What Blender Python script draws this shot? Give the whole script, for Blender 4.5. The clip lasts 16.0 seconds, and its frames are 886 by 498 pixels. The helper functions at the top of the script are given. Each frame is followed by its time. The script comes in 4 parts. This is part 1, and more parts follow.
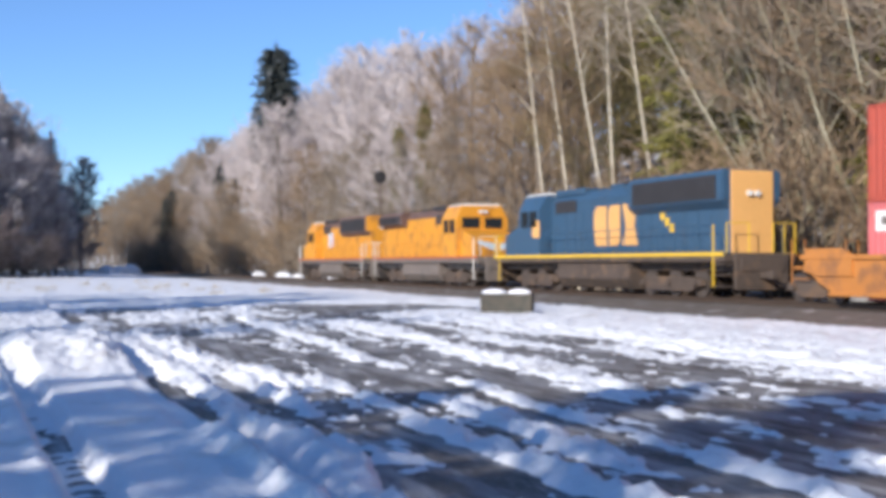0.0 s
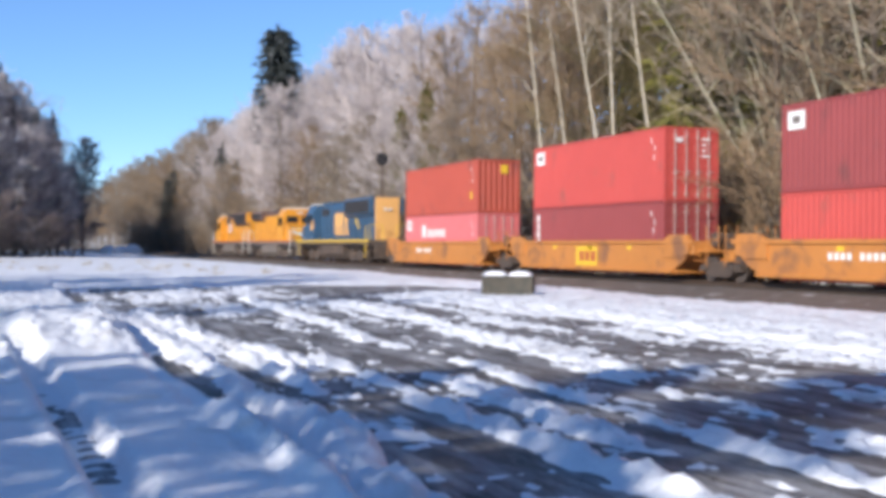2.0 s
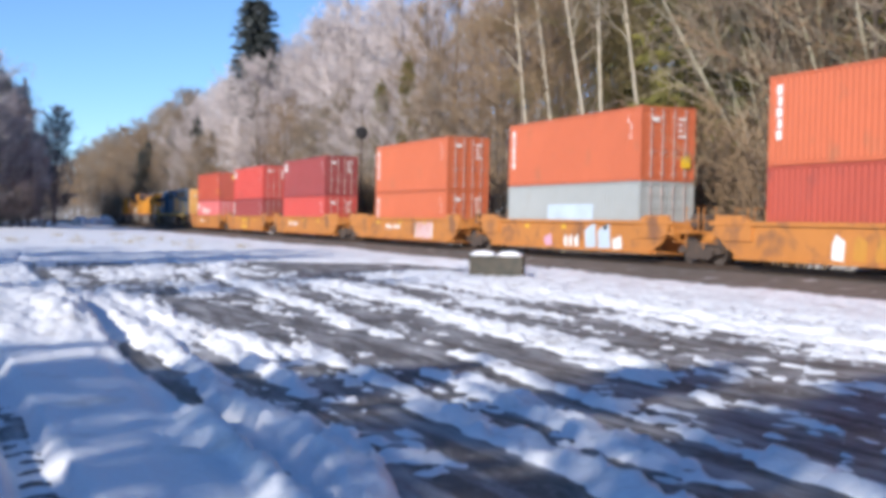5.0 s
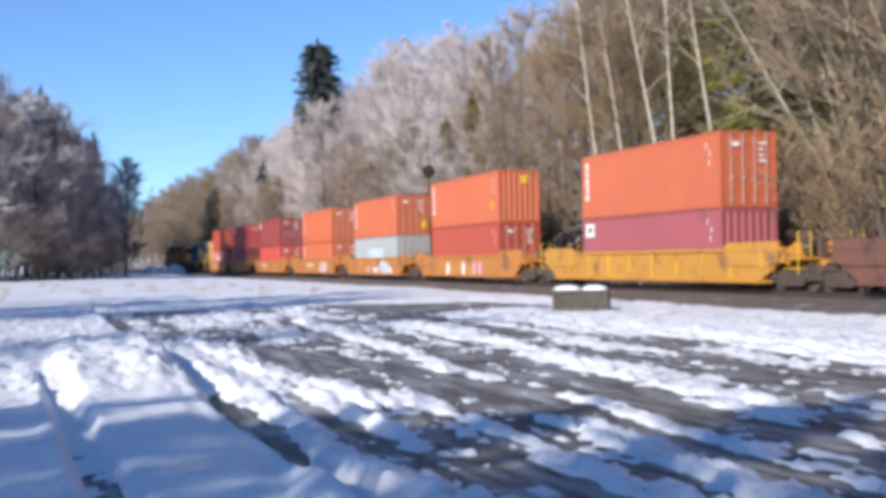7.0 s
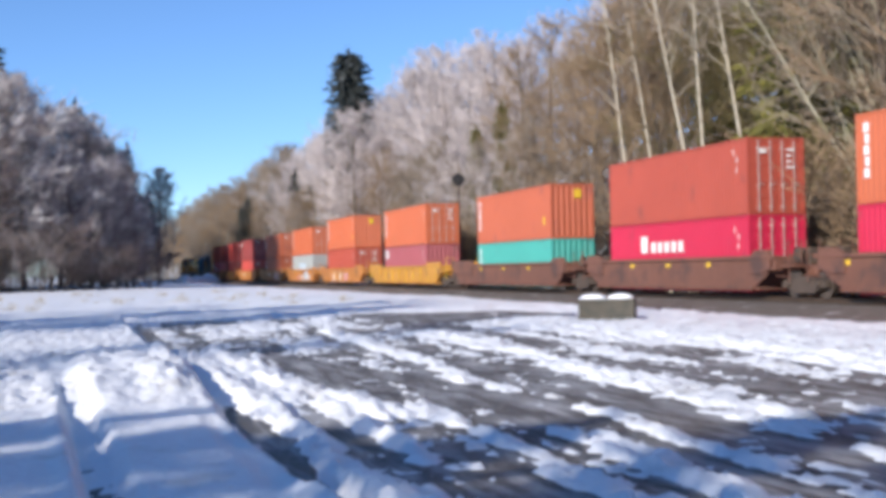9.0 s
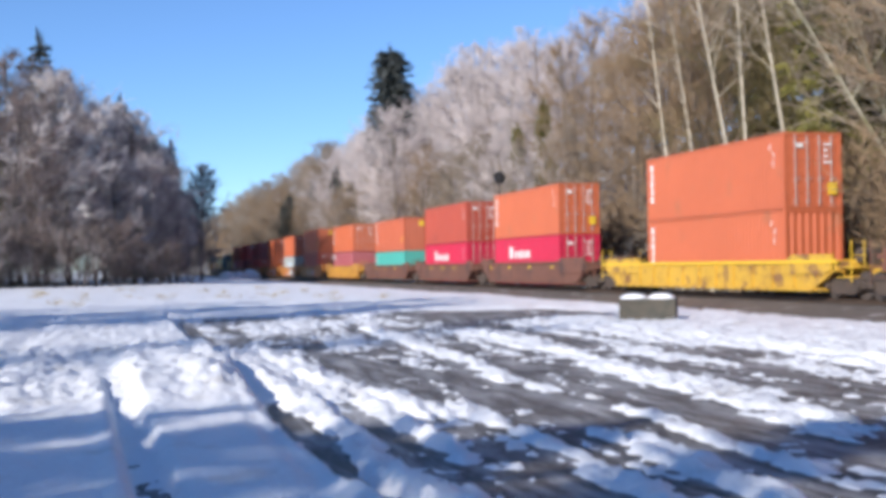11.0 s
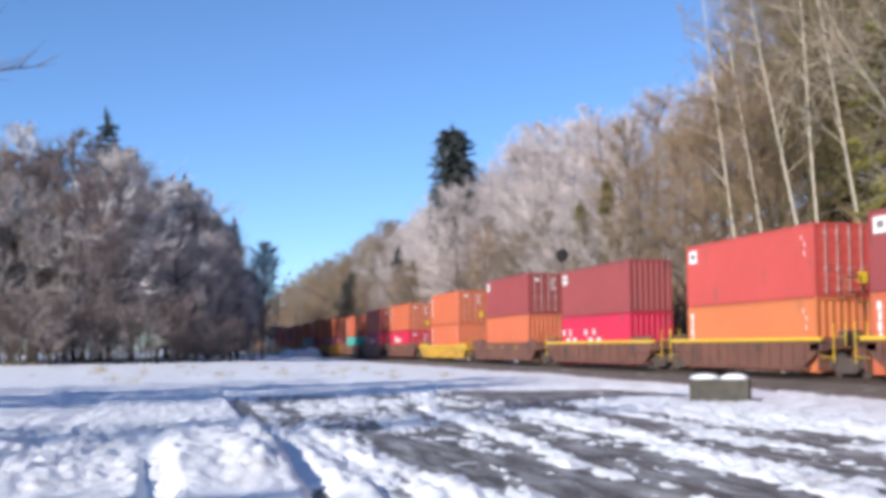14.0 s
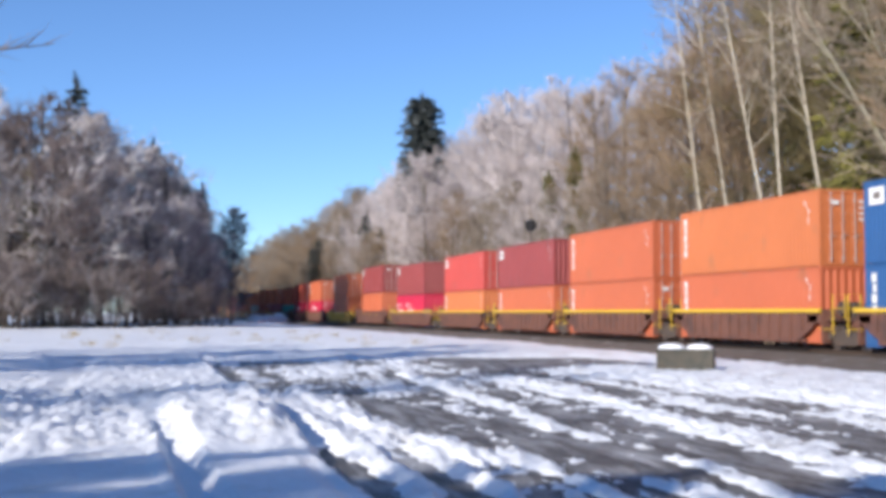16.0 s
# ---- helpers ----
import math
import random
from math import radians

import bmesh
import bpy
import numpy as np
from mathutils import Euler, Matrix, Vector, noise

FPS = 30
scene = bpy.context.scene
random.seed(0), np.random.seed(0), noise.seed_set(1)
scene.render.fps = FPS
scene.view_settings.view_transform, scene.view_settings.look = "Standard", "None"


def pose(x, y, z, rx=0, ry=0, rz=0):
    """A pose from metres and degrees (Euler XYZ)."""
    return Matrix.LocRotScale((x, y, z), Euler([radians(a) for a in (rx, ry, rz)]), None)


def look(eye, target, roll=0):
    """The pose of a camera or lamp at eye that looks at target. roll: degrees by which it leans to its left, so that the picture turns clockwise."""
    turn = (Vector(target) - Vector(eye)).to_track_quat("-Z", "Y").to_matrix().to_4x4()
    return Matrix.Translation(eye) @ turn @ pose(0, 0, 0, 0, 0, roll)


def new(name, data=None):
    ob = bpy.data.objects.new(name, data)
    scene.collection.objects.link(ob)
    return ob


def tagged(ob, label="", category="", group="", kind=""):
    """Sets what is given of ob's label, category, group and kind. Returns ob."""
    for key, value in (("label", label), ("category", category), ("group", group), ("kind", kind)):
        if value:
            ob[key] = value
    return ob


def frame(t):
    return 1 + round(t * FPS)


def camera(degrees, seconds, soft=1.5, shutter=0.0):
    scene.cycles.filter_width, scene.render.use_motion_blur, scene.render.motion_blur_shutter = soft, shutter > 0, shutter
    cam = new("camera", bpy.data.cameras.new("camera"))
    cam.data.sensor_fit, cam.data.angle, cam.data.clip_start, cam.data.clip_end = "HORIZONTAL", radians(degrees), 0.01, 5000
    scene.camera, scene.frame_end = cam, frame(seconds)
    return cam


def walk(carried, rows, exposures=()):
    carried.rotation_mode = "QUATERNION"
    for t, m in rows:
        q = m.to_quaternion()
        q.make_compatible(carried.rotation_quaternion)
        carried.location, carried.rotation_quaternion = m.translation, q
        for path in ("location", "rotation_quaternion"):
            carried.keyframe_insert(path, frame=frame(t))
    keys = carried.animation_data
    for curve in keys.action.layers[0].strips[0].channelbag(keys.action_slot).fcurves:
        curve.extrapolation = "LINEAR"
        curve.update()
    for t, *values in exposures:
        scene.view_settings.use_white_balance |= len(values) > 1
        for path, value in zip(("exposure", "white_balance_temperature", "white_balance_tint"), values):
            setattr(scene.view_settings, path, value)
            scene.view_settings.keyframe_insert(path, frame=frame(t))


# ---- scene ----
# Camera: seconds, place, yaw to the left of the track, pitch up, roll
PATH = [
    (0.0, -0.84, -3.60, 1.62, -20.23, 0.71, -0.01),
    (0.5, -0.87, -3.59, 1.63, -20.20, 0.47, 0.21),
    (1.0, -0.90, -3.66, 1.62, -20.26, 0.26, 0.28),
    (1.5, -0.92, -3.73, 1.61, -20.24, 0.07, 0.34),
    (2.0, -0.93, -3.77, 1.61, -20.19, -0.12, 0.34),
    (2.5, -0.91, -3.73, 1.63, -20.03, -0.32, 0.35),
    (3.0, -0.84, -3.51, 1.65, -19.85, -0.52, 0.41),
    (3.5, -0.79, -3.26, 1.67, -19.97, -0.81, 0.65),
    (4.0, -0.70, -2.88, 1.68, -20.72, -1.00, 1.16),
    (4.2, -0.69, -2.70, 1.68, -21.39, -1.25, 1.21),
    (6.3, -0.55, -1.10, 1.63, -20.89, -0.89, 1.18),
    (6.5, -0.61, -1.01, 1.63, -20.00, -0.51, 0.58),
    (7.0, -0.73, -0.94, 1.64, -18.32, 0.52, -0.93),
    (7.5, -0.65, -0.85, 1.66, -17.23, 0.85, -1.53),
    (8.0, -0.55, -0.88, 1.66, -16.99, 0.79, -1.60),
    (8.5, -0.50, -0.96, 1.67, -17.01, 0.87, -1.36),
    (11.0, -0.54, -1.10, 1.72, -14.89, 0.81, -0.81),
    (11.5, -0.50, -1.17, 1.71, -14.28, 0.80, -0.79),
    (12.0, -0.52, -1.05, 1.69, -13.71, 0.88, -0.71),
    (12.5, -0.50, -0.80, 1.66, -13.12, 1.39, -0.48),
    (13.0, -0.44, -0.55, 1.65, -12.53, 2.38, -0.35),
    (13.5, -0.33, -0.26, 1.65, -12.10, 3.67, -0.31),
    (14.0, -0.23, 0.04, 1.66, -12.04, 4.54, -0.45),
    (14.5, -0.39, -0.08, 1.67, -12.37, 4.45, -0.29),
    (15.0, -0.61, -0.59, 1.70, -12.87, 4.03, -0.20),
    (15.5, -0.82, -1.03, 1.73, -13.33, 3.50, 0.01),
    (16.0, -0.90, -1.12, 1.73, -13.67, 2.98, 0.07),
]


def view(x, y, z, yaw, pitch, roll):
    m = pose(x, y, z, 90 + pitch, 0, yaw)
    return m @ pose(0, 0, 0, 0, 0, roll)


cam = camera(39.7, 16.0, soft=4.7)
walk(cam, [(t, view(*p)) for t, *p in PATH], exposures=[(0, 0.33, 6020, 12), (16, 0.33, 6020, 12)])

# Light: low winter sun from behind and to the left, clear sky
SUN_FROM = Vector((-0.82, -0.57, 0.0)).normalized()
SUN_UP = radians(24)
world = bpy.data.worlds.new("winter_sky")
scene.world = world
world.use_nodes = True
wn = world.node_tree
sky = wn.nodes.new("ShaderNodeTexSky")
sky.sky_type = "NISHITA"
sky.sun_disc = False
sky.sun_elevation = SUN_UP
sky.sun_rotation = math.atan2(SUN_FROM.x, SUN_FROM.y)
sky.altitude = 2500
sky.dust_density = 0.0
sky.ozone_density = 5.0
wn.links.new(sky.outputs[0], wn.nodes["Background"].inputs[0])
wn.nodes["Background"].inputs[1].default_value = 0.132
sun = new("sun", bpy.data.lights.new("sun", "SUN"))
sun.data.energy = 4.7
sun.data.angle = radians(0.55)
sun.data.color = (1.0, 0.90, 0.76)
sd = SUN_FROM * math.cos(SUN_UP) + Vector((0, 0, math.sin(SUN_UP)))
sun.matrix_world = look(sd * 100, (0, 0, 0))


# ---- materials ----
def material(name, color, rough=0.7, metal=0.0, vary=0.15, grain=6.0, bump=0.0, bump_scale=40.0, dirt=None, dirt_amount=0.0,
             dirt_scale=1.5, island=0.0, spec=0.5):
    """Base colour with broad and fine variation, optional stains of a second colour, and relief."""
    m = bpy.data.materials.new(name)
    m.use_nodes = True
    nt, n = m.node_tree, m.node_tree.nodes
    b = n["Principled BSDF"]
    co = n.new("ShaderNodeTexCoord")

    def noise_tex(scale, detail):
        t = n.new("ShaderNodeTexNoise")
        t.inputs["Scale"].default_value = scale
        t.inputs["Detail"].default_value = detail
        nt.links.new(co.outputs["Object"], t.inputs["Vector"])
        return t

    def mixed(a, c2, fac):
        mx = n.new("ShaderNodeMix")
        mx.data_type = "RGBA"
        for sock, v in ((mx.inputs[6], a), (mx.inputs[7], c2)):
            if isinstance(v, tuple):
                sock.default_value = (*v, 1)
            else:
                nt.links.new(v, sock)
        nt.links.new(fac, mx.inputs[0])
        return mx.outputs[2]

    broad, fine = noise_tex(grain * 0.12, 3), noise_tex(grain, 6)
    add = n.new("ShaderNodeMath")
    add.operation = "MULTIPLY_ADD"
    nt.links.new(broad.outputs[0], add.inputs[0])
    add.inputs[1].default_value = 1.2
    sub = n.new("ShaderNodeMath")
    sub.operation = "MULTIPLY_ADD"
    nt.links.new(fine.outputs[0], sub.inputs[0])
    sub.inputs[1].default_value = 0.8
    sub.inputs[2].default_value = -0.5
    nt.links.new(sub.outputs[0], add.inputs[2])
    lo = tuple(c * (1 - vary) for c in color)
    hi = tuple(min(1, c * (1 + vary)) for c in color)
    out = mixed(lo, hi, add.outputs[0])
    if island:
        g = n.new("ShaderNodeNewGeometry")
        dark = tuple(c * (1 - island) for c in color)
        out = mixed(out, dark, g.outputs["Random Per Island"])
    if dirt:
        dn = noise_tex(dirt_scale, 8)
        rp = n.new("ShaderNodeMapRange")
        rp.inputs[1].default_value = 0.62 - 0.3 * dirt_amount
        rp.inputs[2].default_value = 0.78 - 0.3 * dirt_amount
        nt.links.new(dn.outputs[0], rp.inputs[0])
        out = mixed(out, dirt, rp.outputs[0])
    nt.links.new(out, b.inputs["Base Color"])
    b.inputs["Roughness"].default_value = rough
    b.inputs["Metallic"].default_value = metal
    b.inputs["Specular IOR Level"].default_value = spec
    if bump:
        bt = noise_tex(bump_scale, 6)
        bp = n.new("ShaderNodeBump")
        bp.inputs["Strength"].default_value = bump
        bp.inputs["Distance"].default_value = 0.05
        nt.links.new(bt.outputs[0], bp.inputs["Height"])
        nt.links.new(bp.outputs[0], b.inputs["Normal"])
    return m


SNOW = material("snow", (0.86, 0.87, 0.89), 0.55, vary=0.06, grain=3, bump=0.9, bump_scale=7, dirt=(0.55, 0.52, 0.47), dirt_amount=0.1, dirt_scale=0.9)


def yard_gravel():
    """Wet gravel with pebbles, mud stains and thin streaks of trodden snow along the wheel tracks."""
    m = material("wet_gravel", (0.115, 0.105, 0.098), 0.62, vary=0.55, grain=9, bump=1.0, bump_scale=28, dirt=(0.055, 0.05, 0.05), dirt_amount=0.3, dirt_scale=0.8)
    nt, n = m.node_tree, m.node_tree.nodes
    b = n["Principled BSDF"]
    old = b.inputs["Base Color"].links[0].from_socket
    co = n.new("ShaderNodeTexCoord")
    facs = []
    for scale, stretch, lo, hi in ((2.2, (1.5, 0.22, 1), 0.45, 0.64), (9.0, (1.3, 0.6, 1), 0.53, 0.70)):
        mp = n.new("ShaderNodeMapping")
        mp.inputs["Scale"].default_value = stretch
        nt.links.new(co.outputs["Object"], mp.inputs["Vector"])
        t = n.new("ShaderNodeTexNoise")
        t.inputs["Scale"].default_value = scale
        t.inputs["Detail"].default_value = 8
        t.inputs["Roughness"].default_value = 0.7
        nt.links.new(mp.outputs[0], t.inputs["Vector"])
        r = n.new("ShaderNodeMapRange")
        r.inputs[1].default_value, r.inputs[2].default_value = lo, hi
        r.inputs[4].default_value = 0.85
        nt.links.new(t.outputs[0], r.inputs[0])
        facs.append(r.outputs[0])
    for fac, col in zip(facs, ((0.52, 0.52, 0.53), (0.36, 0.34, 0.32))):
        mx = n.new("ShaderNodeMix")
        mx.data_type = "RGBA"
        nt.links.new(fac, mx.inputs[0])
        nt.links.new(old, mx.inputs[6])
        mx.inputs[7].default_value = (*col, 1)
        old = mx.outputs[2]
    nt.links.new(old, b.inputs["Base Color"])
    return m


GRAVEL = yard_gravel()
BALLAST = material("ballast", (0.15, 0.125, 0.105), 0.9, vary=0.5, grain=22, bump=1.0, bump_scale=30, dirt=(0.6, 0.6, 0.6), dirt_amount=0.05, dirt_scale=1.1)
LITTER = material("leaf_litter", (0.13, 0.10, 0.07), 0.95, vary=0.5, grain=2, bump=1.0, bump_scale=3, dirt=(0.75, 0.76, 0.78), dirt_amount=0.42, dirt_scale=0.35)
RAIL = material("rail_steel", (0.16, 0.11, 0.08), 0.5, metal=0.7, vary=0.3)
TIE = material("tie_wood", (0.07, 0.055, 0.045), 0.9, vary=0.4, grain=12)
CONCRETE = material("concrete", (0.09, 0.08, 0.062), 0.9, vary=0.25, grain=8, bump=0.6, bump_scale=25, dirt=(0.06, 0.06, 0.05), dirt_amount=0.4, dirt_scale=3)
BARK_BROWN = material("bark_brown", (0.17, 0.135, 0.105), 0.9, vary=0.35, grain=5, bump=0.5, bump_scale=20)
BARK_DARK = material("bark_dark", (0.075, 0.065, 0.06), 0.9, vary=0.35, grain=5, bump=0.5, bump_scale=20)
BARK_PALE = material("bark_pale", (0.52, 0.46, 0.36), 0.8, vary=0.25, grain=4, dirt=(0.14, 0.12, 0.09), dirt_amount=0.15, dirt_scale=4)
BARK_GREY = material("bark_grey_green", (0.36, 0.33, 0.24), 0.9, vary=0.3, grain=4, dirt=(0.16, 0.16, 0.06), dirt_amount=0.3, dirt_scale=2)
BARK_MOSS = material("bark_mossy", (0.17, 0.145, 0.09), 0.9, vary=0.3, grain=4, dirt=(0.13, 0.14, 0.04), dirt_amount=0.45, dirt_scale=2)
TWIG_BROWN = material("twig_brown", (0.38, 0.265, 0.16), 0.9, vary=0.25, grain=0.6, island=0.55)
TWIG_GREY = material("twig_grey", (0.37, 0.30, 0.225), 0.9, vary=0.25, grain=0.6, island=0.55)
TWIG_FROST = material("twig_frosted", (0.74, 0.65, 0.62), 0.8, vary=0.2, grain=0.5, island=0.5)
TWIG_BLUE = material("twig_rimed", (0.56, 0.49, 0.46), 0.85, vary=0.3, grain=0.4, island=0.6)
TWIG_SLATE = material("twig_slate", (0.16, 0.17, 0.2), 0.9, vary=0.2, grain=0.5, island=0.4)
TWIG_PATCHY = material("twig_patchy_frost", (0.33, 0.285, 0.29), 0.88, vary=0.3, grain=0.5, island=0.35, dirt=(0.9, 0.84, 0.8), dirt_amount=0.56, dirt_scale=0.42)
TWIG_DUSK = material("twig_dusky", (0.27, 0.21, 0.19), 0.9, vary=0.3, grain=0.5, island=0.5)
TWIG_OLIVE = material("twig_olive", (0.25, 0.20, 0.085), 0.9, vary=0.3, grain=0.5, island=0.6)
FIR = material("fir_needles", (0.06, 0.07, 0.065), 0.9, vary=0.35, grain=1, island=0.4, dirt=(0.4, 0.42, 0.45), dirt_amount=0.05, dirt_scale=0.9)
FIR_OLIVE = material("fir_olive", (0.185, 0.17, 0.033), 0.9, vary=0.35, grain=0.8, island=0.6)
GRASS = material("dry_grass", (0.42, 0.32, 0.13), 0.9, vary=0.3, grain=3, island=0.4)

STEEL_DARK = material("steel_dark", (0.085, 0.062, 0.048), 0.75, vary=0.4, grain=6, dirt=(0.16, 0.10, 0.06), dirt_amount=0.3)
WHEEL_STEEL = material("wheel_steel", (0.14, 0.11, 0.09), 0.5, metal=0.5, vary=0.3)
WELL_ORANGE = material("well_orange", (0.50, 0.20, 0.045), 0.55, vary=0.15, grain=3, dirt=(0.24, 0.11, 0.05), dirt_amount=0.3, dirt_scale=1.1)
WELL_GOLD = material("well_gold", (0.52, 0.25, 0.04), 0.55, vary=0.15, grain=3, dirt=(0.25, 0.12, 0.05), dirt_amount=0.25, dirt_scale=1.3)
WELL_BROWN = material("well_brown", (0.17, 0.075, 0.05), 0.65, vary=0.2, grain=3, dirt=(0.09, 0.05, 0.04), dirt_amount=0.35, dirt_scale=1.2)
WELL_YELLOW = material("well_yellow", (0.60, 0.36, 0.04), 0.5, vary=0.15, grain=3, dirt=(0.25, 0.13, 0.05), dirt_amount=0.42, dirt_scale=1.8)
SAFETY_YELLOW = material("safety_yellow", (0.75, 0.48, 0.03), 0.5, vary=0.1)
GALVANISED = material("galvanised_bar", (0.50, 0.40, 0.36), 0.5, metal=0.2, vary=0.15)
WHITE_PAINT = material("white_paint", (0.78, 0.76, 0.72), 0.5, vary=0.1, grain=8)
LOCO_YELLOW = material("loco_yellow", (0.64, 0.28, 0.025), 0.45, vary=0.12, grain=2, dirt=(0.34, 0.15, 0.04), dirt_amount=0.3, dirt_scale=1.1)
LOCO_BLUE = material("loco_blue", (0.04, 0.088, 0.15), 0.4, vary=0.12, grain=2, dirt=(0.05, 0.08, 0.12), dirt_amount=0.2)
LOCO_GREY = material("loco_grey", (0.17, 0.14, 0.12), 0.6, vary=0.15, dirt=(0.10, 0.09, 0.08), dirt_amount=0.3)
ROOF_GREY = material("roof_grey", (0.12, 0.07, 0.055), 0.7, vary=0.3, dirt=(0.3, 0.28, 0.26), dirt_amount=0.1)
GRILLE = material("grille_dark", (0.03, 0.028, 0.03), 0.7, vary=0.3)
RED_PAINT = material("red_paint", (0.42, 0.09, 0.04), 0.5, vary=0.1)
LOGO_YELLOW = material("logo_yellow", (0.74, 0.40, 0.13), 0.5, vary=0.1)
LAMP_GLASS = material("lamp_glass", (0.7, 0.7, 0.68), 0.15)
GLASS = material("cab_glass", (0.02, 0.025, 0.03), 0.08, vary=0.1)


def box_paint(name, color, dirt):
    return material(name, color, 0.5, vary=0.1, grain=2, dirt=dirt, dirt_amount=0.13, dirt_scale=0.9)


BOX = {
    "maroon": box_paint("box_maroon", (0.28, 0.058, 0.055), (0.17, 0.05, 0.045)),
    "red": box_paint("box_red", (0.50, 0.075, 0.06), (0.30, 0.08, 0.06)),
    "brick": box_paint("box_brick_red", (0.46, 0.115, 0.055), (0.32, 0.09, 0.06)),
    "pink": box_paint("box_faded_red", (0.58, 0.15, 0.15), (0.40, 0.13, 0.12)),
    "crimson": box_paint("box_crimson", (0.52, 0.02, 0.06), (0.33, 0.04, 0.06)),
    "orange": box_paint("box_orange", (0.51, 0.13, 0.055), (0.38, 0.13, 0.06)),
    "rust": box_paint("box_rust_red", (0.40, 0.075, 0.045), (0.24, 0.06, 0.045)),
    "amber": box_paint("box_amber", (0.55, 0.165, 0.055), (0.40, 0.15, 0.06)),
    "plum": box_paint("box_plum", (0.34, 0.09, 0.10), (0.23, 0.08, 0.08)),
    "teal": box_paint("box_teal", (0.07, 0.36, 0.30), (0.08, 0.24, 0.21)),
    "grey": box_paint("box_grey", (0.35, 0.37, 0.36), (0.34, 0.33, 0.31)),
    "blue": box_paint("box_blue", (0.03, 0.10, 0.26), (0.04, 0.09, 0.18)),
}
SPRAY_PINK = material("spray_pink", (0.62, 0.35, 0.45), 0.5, vary=0.2, grain=6)
SPRAY_BLUE = material("spray_pale_blue", (0.50, 0.60, 0.68), 0.5, vary=0.2, grain=6)


# ---- mesh helpers ----
class Form:
    """Collects boxes, tubes and plates, and turns them into one mesh."""

    def __init__(self):
        self.v, self.f = [], []

    def box(self, x0, x1, y0, y1, z0, z1, c=0.0):
        if c <= 0:
            k = len(self.v)
            self.v += [(x, y, z) for z in (z0, z1) for y in (y0, y1) for x in (x0, x1)]
            self.f += [tuple(k + i for i in q) for q in ((0, 2, 3, 1), (4, 5, 7, 6), (0, 1, 5, 4), (2, 6, 7, 3), (0, 4, 6, 2), (1, 3, 7, 5))]
            return self
        bm = bmesh.new()
        bmesh.ops.create_cube(bm, size=1)
        for v in bm.verts:
            v.co = Vector(((x0 + x1) / 2 + v.co.x * (x1 - x0), (y0 + y1) / 2 + v.co.y * (y1 - y0), (z0 + z1) / 2 + v.co.z * (z1 - z0)))
        bmesh.ops.bevel(bm, geom=list(bm.edges), offset=c, segments=2, affect="EDGES", profile=0.5)
        return self.add_bm(bm)

    def add_bm(self, bm):
        k = len(self.v)
        bm.verts.index_update()
        self.v += [tuple(v.co) for v in bm.verts]
        self.f += [tuple(k + v.index for v in f.verts) for f in bm.faces]
        bm.free()
        return self

    def tube(self, pts, radii, n=6, cap=True):
        """A tube through pts with a radius at each."""
        k, pts = len(self.v), [Vector(p) for p in pts]
        for i, p in enumerate(pts):
            d = (pts[min(i + 1, len(pts) - 1)] - pts[max(i - 1, 0)]).normalized()
            a = d.cross(Vector((0, 0, 1)) if abs(d.z) < 0.9 else Vector((1, 0, 0))).normalized()
            b = d.cross(a)
            for j in range(n):
                w = 2 * math.pi * j / n
                self.v.append(tuple(p + (a * math.cos(w) + b * math.sin(w)) * radii[i]))
        for i in range(len(pts) - 1):
            for j in range(n):
                q = k + i * n
                self.f.append((q + j, q + (j + 1) % n, q + n + (j + 1) % n, q + n + j))
        if cap:
            self.f.append(tuple(k + j for j in reversed(range(n))))
            self.f.append(tuple(k + (len(pts) - 1) * n + j for j in range(n)))
        return self

    def prism(self, outline, x0, x1, axis="x"):
        """An outline of (a, b) pushed along an axis from x0 to x1."""
        k, n = len(self.v), len(outline)
        for x in (x0, x1):
            for a, b in outline:
                self.v.append({"x": (x, a, b), "y": (a, x, b), "z": (a, b, x)}[axis])
        self.f.append(tuple(k + i for i in range(n)))
        self.f.append(tuple(k + n + i for i in reversed(range(n))))
        for i in range(n):
            j = (i + 1) % n
            self.f.append((k + j, k + i, k + n + i, k + n + j))
        return self

    def spike(self, p, q, r):
        """A slim three-sided twig from p to its tip q."""
        k = len(self.v)
        d = q - p
        a = d.cross(Vector((0.3, 0.2, 1))).normalized() * r
        b = d.cross(a).normalized() * r
        self.v += [tuple(p + a), tuple(p - a * 0.5 + b * 0.87), tuple(p - a * 0.5 - b * 0.87), tuple(q)]
        self.f += [(k, k + 1, k + 3), (k + 1, k + 2, k + 3), (k + 2, k, k + 3)]
        return self

    def mesh(self, name, mat, smooth=False):
        me = bpy.data.meshes.new(name)
        me.from_pydata(self.v, [], self.f)
        me.materials.append(mat)
        bm = bmesh.new()
        bm.from_mesh(me)
        if len(bm.faces) < 4000:
            bmesh.ops.recalc_face_normals(bm, faces=list(bm.faces))
            bm.to_mesh(me)
        bm.free()
        if smooth:
            me.polygons.foreach_set("use_smooth", [True] * len(me.polygons))
        return me


def part(name, form, mat, parent, label="", smooth=False, at=None):
    ob = new(name, form.mesh(name, mat, smooth) if isinstance(form, Form) else form)
    ob.parent = parent
    if at is not None:
        ob.matrix_basis = at
    if label:
        ob["label"] = label
    return ob


def thing(name, label, category, group="", m=None):
    ob = new(name)
    ob.empty_display_size = 0.3
    if m is not None:
        ob.matrix_basis = m
    return tagged(ob, label, category, group)


def repaint(ob, mat):
    ob.material_slots[0].link = "OBJECT"
    ob.material_slots[0].material = mat


def lattice(seed):
    return np.random.default_rng(seed).random((256, 256))


